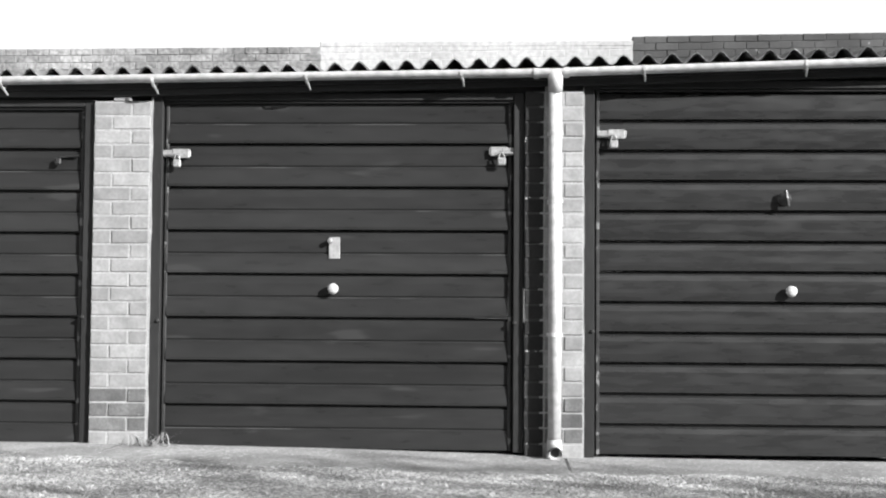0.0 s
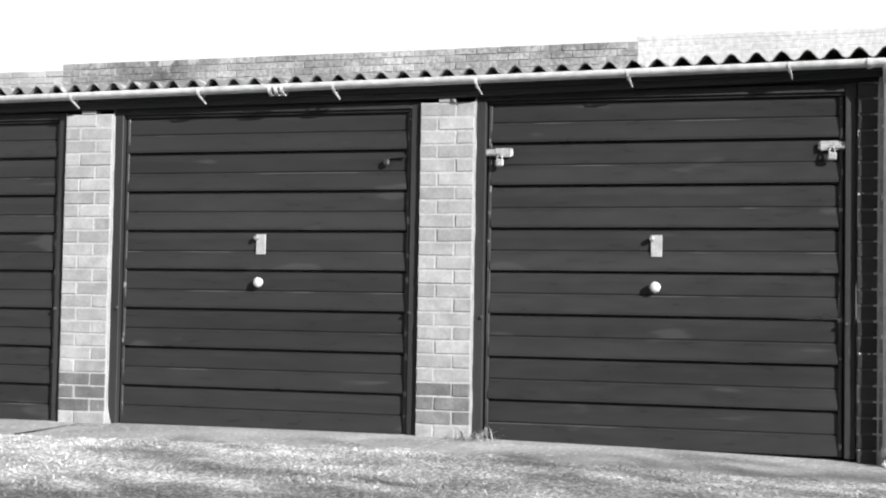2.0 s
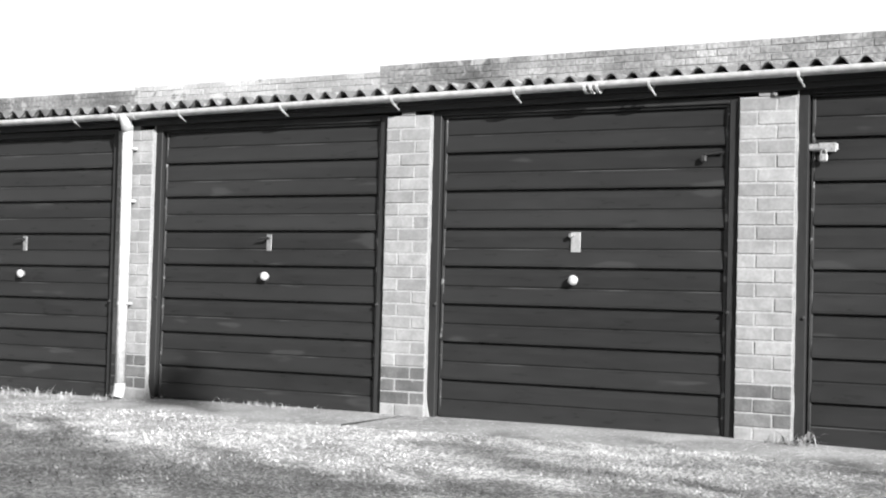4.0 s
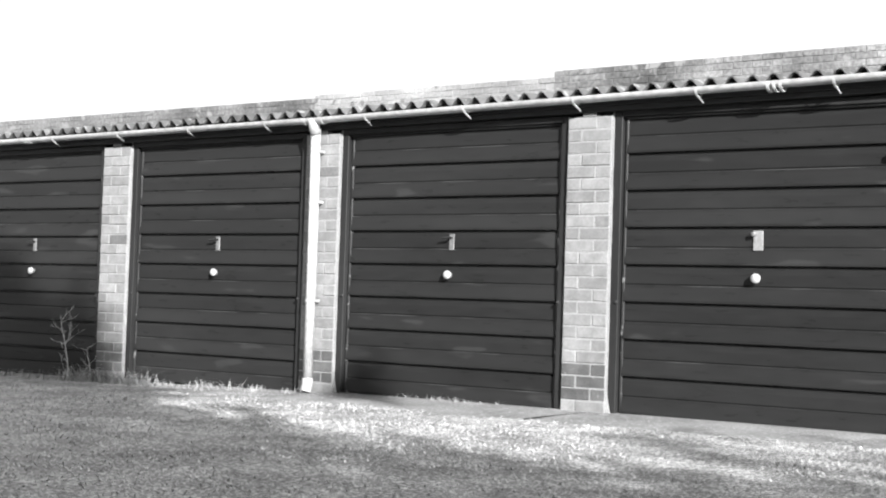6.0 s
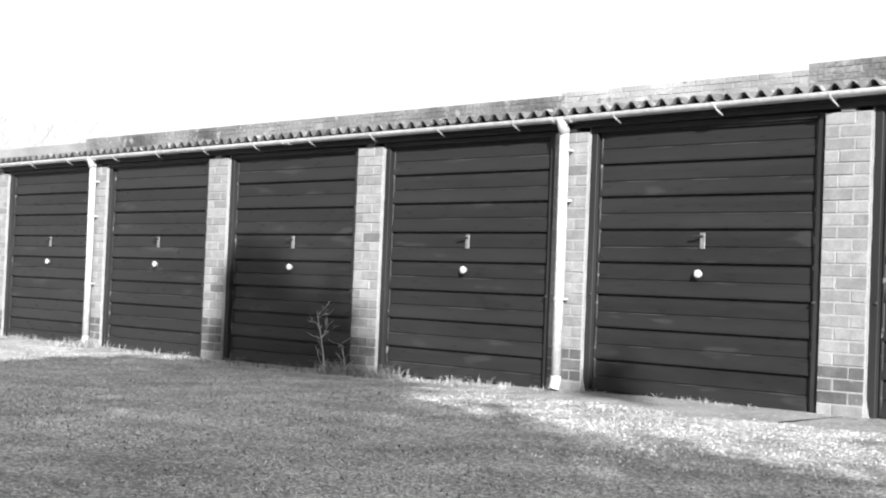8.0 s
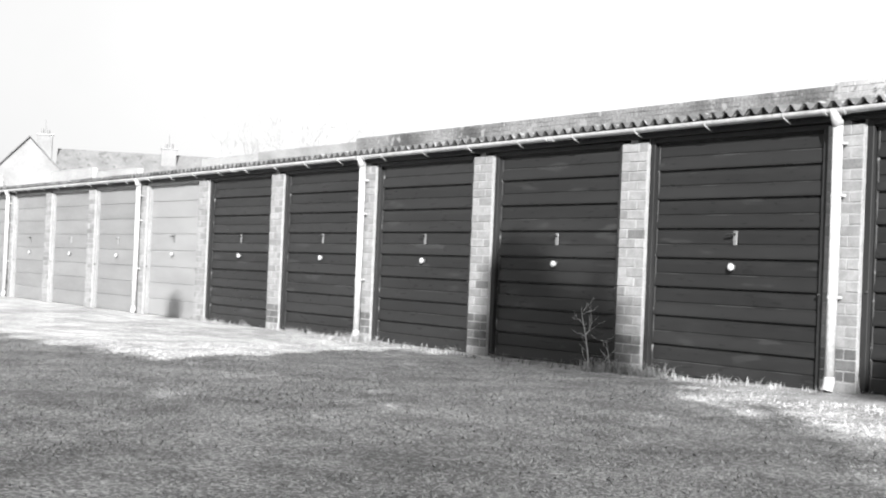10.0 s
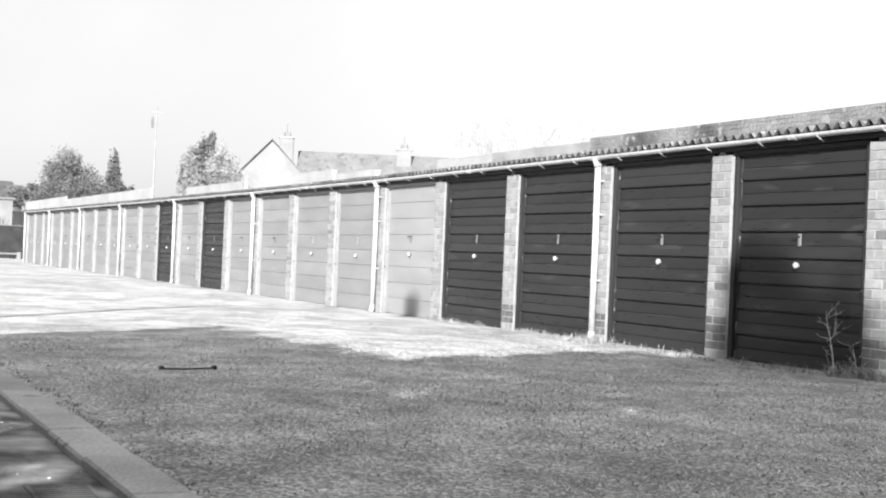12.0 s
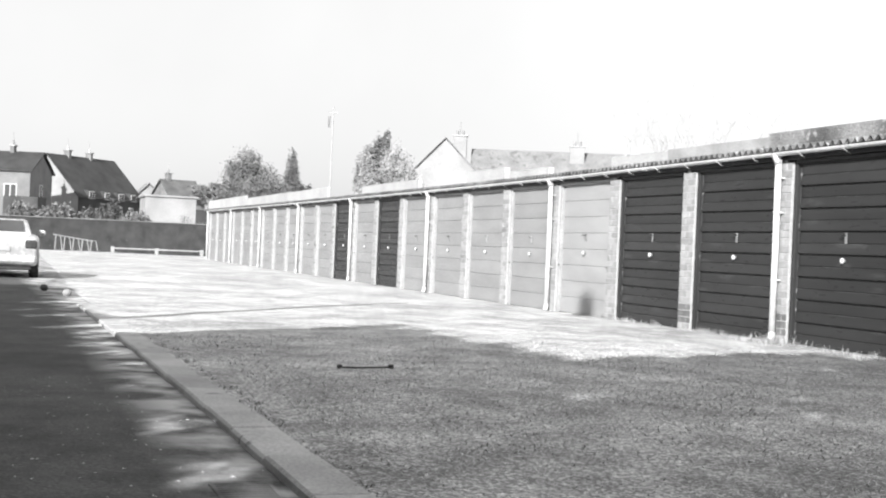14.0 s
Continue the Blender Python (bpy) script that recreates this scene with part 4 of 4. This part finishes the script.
part("body", loft([ring(0.0, 0.74, 0.34, 0.78, 0.09), ring(-0.08, 0.82, 0.26, 0.88, 0.10), ring(-1.2, 0.86, 0.22, 0.92, 0.12), ring(-3.0, 0.86, 0.22, 0.88, 0.12), ring(-4.0, 0.78, 0.28, 0.70, 0.12)]), M_CAR, car, smooth=True)
part("cabin", loft([ring(-0.35, 0.70, 0.80, 0.92, 0.05), ring(-0.95, 0.62, 0.80, 1.23, 0.10), ring(-2.1, 0.62, 0.80, 1.25, 0.10), ring(-2.9, 0.72, 0.80, 0.92, 0.05)]), M_CAR, car, smooth=True)
rw = bm_new()
vv = [rw.verts.new(p) for p in ((-0.44, -0.55, 0.955), (-0.44, 0.55, 0.955), (-0.86, 0.50, 1.185), (-0.86, -0.50, 1.185))]
vb = [rw.verts.new(v.co + Vector((0.012, 0, 0.02))) for v in vv]
for i in range(4):
    rw.faces.new((vv[i], vv[(i + 1) % 4], vb[(i + 1) % 4], vb[i]))
rw.faces.new(vb); rw.faces.new(vv[::-1])
part("rear_window", rw, M_GLASS, car)
part("bumper", bm_box(-0.3, 0.07, -0.80, 0.80, 0.30, 0.48, 0.05), M_CAR, car)
part("plate", bm_box(0.0, 0.03, -0.26, 0.26, 0.56, 0.66, 0.004), M_PLATE, car)
for sy in (-1, 1):
    part("tail_lamp", bm_box(-0.09, 0.03, sy * 0.68 - 0.12, sy * 0.68 + 0.12, 0.62, 0.80, 0.03), M_LAMP, car, "dark rear lamp")
    part("mirror", bm_box(-2.35, -2.2, sy * 0.92 - 0.08, sy * 0.92 + 0.08, 0.9, 1.02, 0.03), M_CAR, car)
    for wx in (-0.75, -3.2):
        wheel = part("wheel", add_lathe(bm_new(), [(0.20, -0.09), (0.28, -0.09), (0.30, -0.05), (0.30, 0.05), (0.28, 0.09), (0.20, 0.09)], (wx, sy * 0.76, 0.29), 20), M_RUBBER, car, "black tyre")
        part("rim", add_lathe(bm_new(), [(0.20, -0.07), (0.20, 0.07), (0.05, 0.05)], (wx, sy * 0.76, 0.29), 16), M_DULL, wheel)
part("underside", bm_box(-3.8, -0.1, -0.7, 0.7, 0.17, 0.30, 0.02), M_BLACK, car)

# ---- white upstands and the rear parapet ----
for xa, xb, z0, z1, yy in ((-61.5, -43.5, 2.42, 2.86, 1.25), (-74.5, -61.5, 2.5, 3.0, 1.25)):
    u = thing("roof_upstand", (xa + xb) / 2, yy, 0, "white painted upstand on the garage roof", "upstand", "roof upstands")
    part("board", bm_box(-(xb - xa) / 2, (xb - xa) / 2, -0.05, 0.05, z0 - 0.2, z1, 0.01), M_LIMEWASH, u)

# ---- sapling, weeds, chippings ----
def sapling(x, y, stems, label):
    t = thing("dead_sapling", x, y, ground_z(x), label, "sapling", "dead saplings")
    rng = random.Random(len(stems) * 7 + 1)
    for pts, r in stems:
        r, pts = r * 0.62, [(a * 0.85, b, c * 0.85) for a, b, c in pts]
        bm = add_tube(bm_new(), pts, [r * (1 - 0.7 * i / (len(pts) - 1)) for i in range(len(pts))], 6)
        for i in range(1, len(pts)):
            for _ in range(3):
                p = Vector(pts[i - 1]).lerp(Vector(pts[i]), rng.random())
                d = Vector((rng.uniform(-1, 1), rng.uniform(-0.6, 0.6), rng.uniform(0.2, 1.0))).normalized() * rng.uniform(0.05, 0.16)
                q = p + d
                add_tube(bm, [p, p + d * 0.5 + Vector((0, 0, 0.01)), q], [r * 0.45, r * 0.35, r * 0.2], 4)
                for _ in range(2):
                    e = d * 0.4 + Vector((rng.uniform(-1, 1), rng.uniform(-1, 1), rng.uniform(-0.3, 1))) * 0.035
                    add_tube(bm, [q, q + e], [r * 0.3, r * 0.2], 3)
        part("stem", bm, M_TWIG, t)


sapling(-6.72, -0.28, [([(0, 0, 0), (-0.02, 0, 0.2), (-0.08, 0, 0.42), (-0.15, 0, 0.62), (-0.17, 0, 0.72)], 0.011), ([(-0.08, 0, 0.40), (0.0, 0, 0.48), (0.03, 0, 0.58)], 0.007)], "dead bare sapling against a dark garage door")
sapling(-6.42, -0.25, [([(0, 0, 0), (-0.04, 0, 0.15), (-0.10, 0, 0.36)], 0.009), ([(0, 0, 0), (-0.12, 0, 0.08), (-0.2, 0, 0.12)], 0.006)], "short dead stems beside a brick pier")


def tufts(name, spots, seed, label, blade=0.085, per=30, material=None):
    rng = random.Random(seed)
    verts, faces = [], []
    for x, y, s in spots:
        for _ in range(int(per * s)):
            bx, by = x + rng.gauss(0, 0.08 * s), y + rng.gauss(0, 0.06 * s)
            h = blade * s * rng.uniform(0.2, 1.0) ** 1.5 * 1.6
            a = rng.uniform(0, 6.28)
            lean = h * rng.uniform(0.2, 1.8)
            w = 0.0025 + 0.003 * rng.random()
            z = yard_base(bx, by)
            dx, dy = math.cos(a), math.sin(a)
            i = len(verts)
            verts += [(bx - dy * w, by + dx * w, z), (bx + dy * w, by - dx * w, z), (bx + dx * lean * 0.4 - dy * w * 0.7, by + dy * lean * 0.4 + dx * w * 0.7, z + h * 0.6),
                      (bx + dx * lean * 0.4 + dy * w * 0.7, by + dy * lean * 0.4 - dx * w * 0.7, z + h * 0.6), (bx + dx * lean, by + dy * lean, z + h)]
            faces += [(i, i + 1, i + 3, i + 2), (i + 2, i + 3, i + 4)]
    return tagged(new(name, raw_mesh(name, verts, faces, material or M_GRASS)), label, "grass", kind="stuff")


rg = random.Random(3)
spots = [(rg.uniform(-11.8, -3.9), -0.04 - abs(rg.gauss(0, 0.26)), rg.uniform(0.25, 0.8)) for _ in range(110)]
spots += [(rg.gauss(-6.3, 0.35), -0.1 - abs(rg.gauss(0, 0.12)), rg.uniform(0.7, 1.3)) for _ in range(28)]
spots += [(rg.gauss(-11.3, 0.4), -0.1 - abs(rg.gauss(0, 0.1)), rg.uniform(0.6, 1.1)) for _ in range(18)]
spots += [(rg.uniform(-3.7, -1.8), 0.03 - abs(rg.gauss(0, 0.05)), rg.uniform(0.2, 0.6)) for _ in range(26)]
spots += [(rg.gauss(1.56, 0.05), -0.03 - abs(rg.gauss(0, 0.04)), rg.uniform(0.5, 0.9)) for _ in range(8)]
spots += [(rg.uniform(-17, -12), -0.02 - abs(rg.gauss(0, 0.08)), rg.uniform(0.3, 0.8)) for _ in range(60)]
tufts("grass", spots, 4, "dry grass and weeds along the garage foot")
spots = [(rg.uniform(-10, 8), KERB_Y + 0.0 + abs(rg.gauss(0, 0.06)), rg.uniform(0.15, 0.4)) for _ in range(220)]


def moss_blades(name, n, x0, x1, y0, y1, seed, label):
    """Short single blades, leaning every way, thick in patches and thin in others."""
    rng = np.random.default_rng(seed)
    c = np.stack([rng.uniform(x0, x1, n), y1 - (y1 - y0) * rng.random(n)], axis=1)
    patchy = np.array([noise.noise(Vector((a * 0.9, b * 0.9, 4.0))) + 0.6 * noise.noise(Vector((a * 3.1, b * 3.1, 9.0))) for a, b in c])
    c = c[rng.random(n) < np.clip(0.62 + 0.9 * patchy, 0.12, 1.0)]
    n = len(c)
    ang, h, w = rng.uniform(0, 2 * math.pi, n), 0.006 + 0.013 * rng.random(n) ** 1.6, 0.003 + 0.004 * rng.random(n)
    lean = h * rng.uniform(0.8, 2.4, n)
    dx, dy = np.cos(ang), np.sin(ang)
    z = np.array([yard_z(a, b) for a, b in c]) - 0.002
    v = np.empty((n, 3, 3))
    v[:, 0] = np.stack([c[:, 0] - dy * w, c[:, 1] + dx * w, z], axis=1)
    v[:, 1] = np.stack([c[:, 0] + dy * w, c[:, 1] - dx * w, z], axis=1)
    v[:, 2] = np.stack([c[:, 0] + dx * lean, c[:, 1] + dy * lean, z + h], axis=1)
    me = raw_mesh(name, v.reshape(-1, 3).tolist(), np.arange(3 * n).reshape(-1, 3).tolist(), M_MOSS)
    return tagged(new(name, me), label, "moss", kind="stuff")


moss_blades("moss_tufts", 120000, -10.5, 6.5, -7.6, -0.85, 9, "short moss and dead grass tufts over the old tarmac")
tufts("moss", spots, 8, "moss and short grass along the kerb", 0.05, 20)


def chippings(name, n, x0, x1, y0, y1, seed, size, material, label, z_of):
    rng = np.random.default_rng(seed)
    c = np.stack([rng.uniform(x0, x1, n), rng.uniform(y0, y1, n)], axis=1)
    verts, faces = [], []
    base = np.array([(1, 0, 0), (0, 1, 0), (-1, 0, 0), (0, -1, 0), (0, 0, 0.45)])
    for i in range(n):
        s = size * rng.uniform(0.4, 1.3)
        a = rng.uniform(0, 6.28)
        ca, sa = math.cos(a), math.sin(a)
        z = z_of(c[i, 0], c[i, 1]) - 0.001
        o = len(verts)
        for p in base * (1 + 0.3 * rng.normal(size=(5, 3))):
            verts.append((c[i, 0] + s * (p[0] * ca - p[1] * sa), c[i, 1] + s * (p[0] * sa + p[1] * ca), z + s * max(p[2], 0)))
        faces += [(o, o + 1, o + 4), (o + 1, o + 2, o + 4), (o + 2, o + 3, o + 4), (o + 3, o, o + 4)]
    return tagged(new(name, raw_mesh(name, verts, faces, material)), label, "gravel", kind="stuff")


chippings("gravel", 15000, -9, 6.5, -7.6, -0.9, 11, 0.008, M_PEBBLE, "loose pale chippings on the tarmac", yard_z)
chippings("grit", 700, -6, 4, -9.5, -7.9, 12, 0.008, M_PEBBLE, "scattered grit and crumbs on the road", road_z)

# the concrete apron before the doors
def apron(x0, x1, seed, depth):
    rng = random.Random(seed)
    n = max(6, int((x1 - x0) / 0.12))
    bm = bm_new()
    back, mid, front, foot = [], [], [], []
    for i in range(n + 1):
        x = x0 + (x1 - x0) * i / n
        yf = -depth + 0.10 * noise.noise(Vector((x * 1.3, seed, 0))) + rng.uniform(-0.018, 0.018)
        back.append(bm.verts.new((x, 0.2, ground_z(x) + 0.012)))
        mid.append(bm.verts.new((x, yf * 0.55, ground_z(x) + 0.008 + 0.006 * noise.noise(Vector((x * 4, 1, seed))))))
        front.append(bm.verts.new((x, yf, ground_z(x) - 0.001 + 0.012 * noise.noise(Vector((x * 5, 3, seed))))))
        foot.append(bm.verts.new((x, yf - 0.03, ground_z(x) - 0.03)))
    for i in range(n):
        bm.faces.new((back[i], mid[i], mid[i + 1], back[i + 1]))
        bm.faces.new((mid[i], front[i], front[i + 1], mid[i + 1]))
        bm.faces.new((front[i], foot[i], foot[i + 1], front[i + 1]))
    return bm


slabs = tagged(new("apron"), "rough concrete apron before the garage doors", kind="structure")
cuts = [7.1, 4.2, 1.38, -1.28, -3.7]
for i, (xb, xa) in enumerate(zip(cuts, cuts[1:])):
    part("apron_slab", apron(xa + 0.008, xb - 0.008, i, 0.86 + 0.06 * (i % 2)), M_APRON, slabs)

bar = thing("drain_bar", -6.53, -6.53, yard_z(-6.53, -6.53), "dark steel bar lying on the tarmac", "bar")
part("rod", add_tube(bm_new(), [(0.04, -0.21, 0.010), (0.0, 0.0, 0.006), (-0.04, 0.21, 0.010)], 0.007, 8), M_BLACK, bar)
for yy, xx in ((-0.21, 0.04), (0.21, -0.04)):
    part("end", bm_box(xx - 0.018, xx + 0.018, yy - 0.018, yy + 0.018, 0.0, 0.03, 0.005), M_BLACK, bar)

# road gully and litter by the kerb
gx, gy = -1.5, -8.235
gully = thing("drain_grate", gx, gy, road_z(gx, gy), "dark iron drain grate set in the road beside the kerb", "drain grate")
for a0, a1, b0, b1 in ((-0.17, 0.17, -0.12, -0.1), (-0.17, 0.17, 0.1, 0.12), (-0.17, -0.15, -0.1, 0.1), (0.15, 0.17, -0.1, 0.1)):
    part("grate_frame", bm_box(a0, a1, b0, b1, -0.02, 0.004, 0.002), M_ROAD, gully)
for i in range(7):
    xx = -0.126 + i * 0.042
    part("grate_bar", bm_box(xx - 0.011, xx + 0.011, -0.1, 0.1, -0.03, 0.003, 0.001), M_ROAD, gully)
# solid dark plug between the bars stands in for the pit's shade
part("grate_pit", bm_box(-0.15, 0.15, -0.1, 0.1, -0.06, 0.001), M_IRON, gully)
for bx, by, m, lab in ((-18.4, -8.32, M_RENDER, "pale broken concrete lump at the kerb end"), (-20.4, -8.62, M_BLACK, "dark refuse sack lying by the kerb")):
    lump = thing("concrete_lump" if m is M_RENDER else "refuse_sack", bx, by, yard_base(bx, by), lab, "lump" if m is M_RENDER else "sack")
    bm = bm_new()
    bmesh.ops.create_icosphere(bm, subdivisions=2, radius=0.07)
    for v in bm.verts:
        v.co *= 1 + 0.35 * noise.noise(v.co * 9 + Vector((bx, 0, 0)))
        v.co.z = max(v.co.z * 0.9 + 0.045, -0.01)
    part("body", bm, m, lump)

# ---- kerb stones ----
kerb = tagged(new("kerb"), "weathered concrete kerb stones flush with the yard", kind="structure")
stone = mesh_of("kerb_stone", bm_box(-0.4535, 0.4535, -0.118, 0.118, -0.12, 0.008, 0.012), M_KERB)
for i in range(26):
    x = 7.5 - i * 0.915
    yk = kerb_y(x)
    ob = new("kerb_stone", stone)
    ob.parent = kerb
    ob.matrix_world = pose(x, yk + random.uniform(-0.003, 0.003), yard_base(x, yk) + random.uniform(-0.004, 0.003), random.uniform(-1.0, 1.0), random.uniform(-0.4, 0.4), random.uniform(-0.2, 0.2) + (math.degrees(math.atan(-0.0016 * x)) if x < 0 else 0))

# ---- brick piers ----
def brick_mesh(name, w, h, material, seed):
    rng = random.Random(seed)
    bm = bm_box(-w / 2, w / 2, 0.0, 0.10, 0.0, h, 0.004)
    for v in bm.verts:
        v.co += Vector((rng.uniform(-1, 1), rng.uniform(-1, 1), rng.uniform(-1, 1))) * 0.0016
    return mesh_of(name, bm, material)


CH = 0.0935
STRETCH, HEAD = PIER_W * 2 / 3, PIER_W / 3
BRICKS = {}
for key, w in (("s", STRETCH - 0.011), ("h", HEAD - 0.010)):
    for tone, m in (("pale", M_BRICK), ("low", M_BRICK_LOW), ("stained", M_BRICK_STAINED), ("painted", M_BRICK_PAINTED)):
        BRICKS[key, tone] = [brick_mesh("brick", w, CH - 0.011, m, 7 * i) for i in range(3)]


def brick_pier(k):
    x = PIERS[k]
    gz = ground_z(x)
    top = gutter_z(x) - 0.085
    label = "pale brick pier, partly painted dark, beside a downpipe" if k == 0 else "pale brick pier between garage doors with darker foot courses"
    p = thing("brick_pier", x, 0, gz, label, "brick pier", "brick piers between the doors")
    part("mortar_core", bm_box(-PIER_W / 2 + 0.004, PIER_W / 2 - 0.004, 0.004 if k else 0.005, 0.22, -0.05, top - gz - 0.03), M_MORTAR, p, "pale mortar joints")
    if k == 0:
        part("mortar_paint", bm_box(-PIER_W / 2 + 0.003, -0.09, 0.003, 0.21, -0.05, top - gz - 0.032), M_MORTAR_DARK, p)
    bm = bm_new()
    add_prism(bm, [(0.018, 0.0), (0.018, top - gz), (0.04, top - gz), (0.04, 0.0)], PIER_W / 2 - 0.002, PIER_W / 2 + 0.005)
    bmesh.ops.subdivide_edges(bm, edges=[e for e in bm.edges if abs(e.verts[0].co.z - e.verts[1].co.z) > 1], cuts=30)
    for v in bm.verts:
        if v.co.x > PIER_W / 2:
            v.co.x += 0.008 * noise.noise(Vector((k * 7.1, 0, v.co.z * 6))) + (0.03 * max(0, 0.14 - v.co.z) / 0.14 if k in (2, 3) else 0)
    part("cement_fillet", bm, M_FILLET, p, "white cement fillet against the door frame")
    n, ch = 24, (top - gz - 0.03) / 24
    # pier 5: one more dark course paints the shade at its foot
    low = 5 if k == 5 else 4 if k < 8 else 1
    for c in range(n):
        z = c * ch + 0.004
        lay = (("s", -HEAD / 2), ("h", STRETCH / 2)) if c % 2 else (("h", -STRETCH / 2), ("s", HEAD / 2))
        for key, bx in lay:
            tone = "low" if 0 < c < low else "stained" if (c * 7 + k * 5 + len(key)) % 37 == 8 and key == "s" else "pale"
            if k == 0 and bx - (STRETCH if key == "s" else HEAD) / 2 < -0.1 and key == "h":
                tone = "painted"
            if k == 0 and key == "s" and bx < 0:
                for tone2, hx in (("painted", -STRETCH / 2), ("low" if c < low else "pale", HEAD * 0.02)):
                    b = new("brick", BRICKS["h", tone2][c % 3])
                    b.parent = p
                    b.location, b.scale = (hx, random.uniform(-0.003, 0.002), z), (1, 1, ch / CH)
                continue
            b = new("brick", BRICKS[key, tone][random.randrange(3)])
            b.parent = p
            b.location, b.scale = (bx, random.uniform(-0.004, 0.002), z), (1, 1, ch / CH)
    part("cap_brick", bm_box(-0.06, 0.055, -0.004, 0.1, top - gz - 0.03, top - gz + 0.0, 0.004), M_BRICK, p)


for k in range(28):
    brick_pier(k)

# ---- rear parapet wall, courses seen above the roof ----
RB_W, RB_H = 0.225, 0.075
REAR = [(9.2, 5.06, 3.665, M_BRICK_REAR_DARK, "dark"), (5.06, 1.91, 3.575, M_LIMEWASH, "white painted"), (1.91, -4.6, 3.54, M_BRICK_REAR, "mottled"), (-4.6, -8.3, 3.47, M_BRICK_REAR_PALE, "pale"),
        (-8.3, -20.5, 3.43, M_BRICK_REAR, "mottled"), (-20.5, -24.9, 3.365, M_BRICK_REAR_PALE, "pale"), (-24.9, -28.0, 3.32, M_LIMEWASH, "white painted"), (-32.3, -35.5, 3.27, M_LIMEWASH, "white painted"), (-35.9, -39.6, 3.42, M_LIMEWASH, "white painted"), (-45.4, -54.0, 3.40, M_LIMEWASH, "white painted")]
for i, (xb, xa, top, m, tone) in enumerate(REAR):
    w = tagged(new("wall_rear_%d" % (i + 1)), tone + " brick parapet behind the corrugated roof", kind="structure")
    rise = 0.055 if xb > 6 or xb == 5.06 else 0.03 if xb == 1.91 else 0.0

    def top_at(x):
        return top + rise * (x - xa) / (xb - xa) * (1.0 if i != 1 else 0.7)
    bm = bm_new()
    vs = [bm.verts.new((x, y, z)) for x in (xa, xb) for y in (5.002 if m is M_LIMEWASH else 5.006, 5.18) for z in (2.9, top_at(x) - 0.006)]
    for f in ((0, 1, 3, 2), (4, 6, 7, 5), (0, 4, 5, 1), (2, 3, 7, 6), (0, 2, 6, 4), (1, 5, 7, 3)):
        bm.faces.new([vs[j] for j in f])
    part("mortar_core", bm, M_MORTAR_REAR if m is M_BRICK_REAR else M_MORTAR_REAR_PALE if m is M_BRICK_REAR_PALE else M_LIMEWASH if m is M_LIMEWASH else M_BRICK_REAR_DARK, w)
    if m is M_LIMEWASH:
        part("coping", bm_box(xa, xb, 4.997, 5.20, top - 0.01, top + 0.015 + rise * 0.5, 0.005), m, w)
    if xb < -20:
        part("painted_face", bm_box(xa, xb, 5.0, 5.011, 2.9, top - 0.011), m, w)
        continue
    shared = mesh_of("brick", bm_box(0.005, RB_W - 0.005, 5.0, 5.1, 0.004, RB_H - 0.004, 0.003), m)
    far = bm_new() if xb < -8 else None
    for c in range(5):
        x = xa + (0.0 if c % 2 else -RB_W / 2)
        while x < xb - RB_W * 0.6:
            if x >= xa - 0.001 or c % 2:
                z = top_at(x) - (c + 1) * RB_H
                if far is None:
                    b = new("brick", shared)
                    b.parent = w
                    b.location = (max(x, xa), 0.0 if m is M_LIMEWASH else random.uniform(-0.004, 0.003), z)
                else:
                    add_box(far, max(x, xa) + 0.005, x + RB_W - 0.005, 5.0 + random.uniform(-0.004, 0.003), 5.1, z + 0.004, z + RB_H - 0.004)
            x += RB_W
    if far is not None:
        part("brickwork", far, m, w)
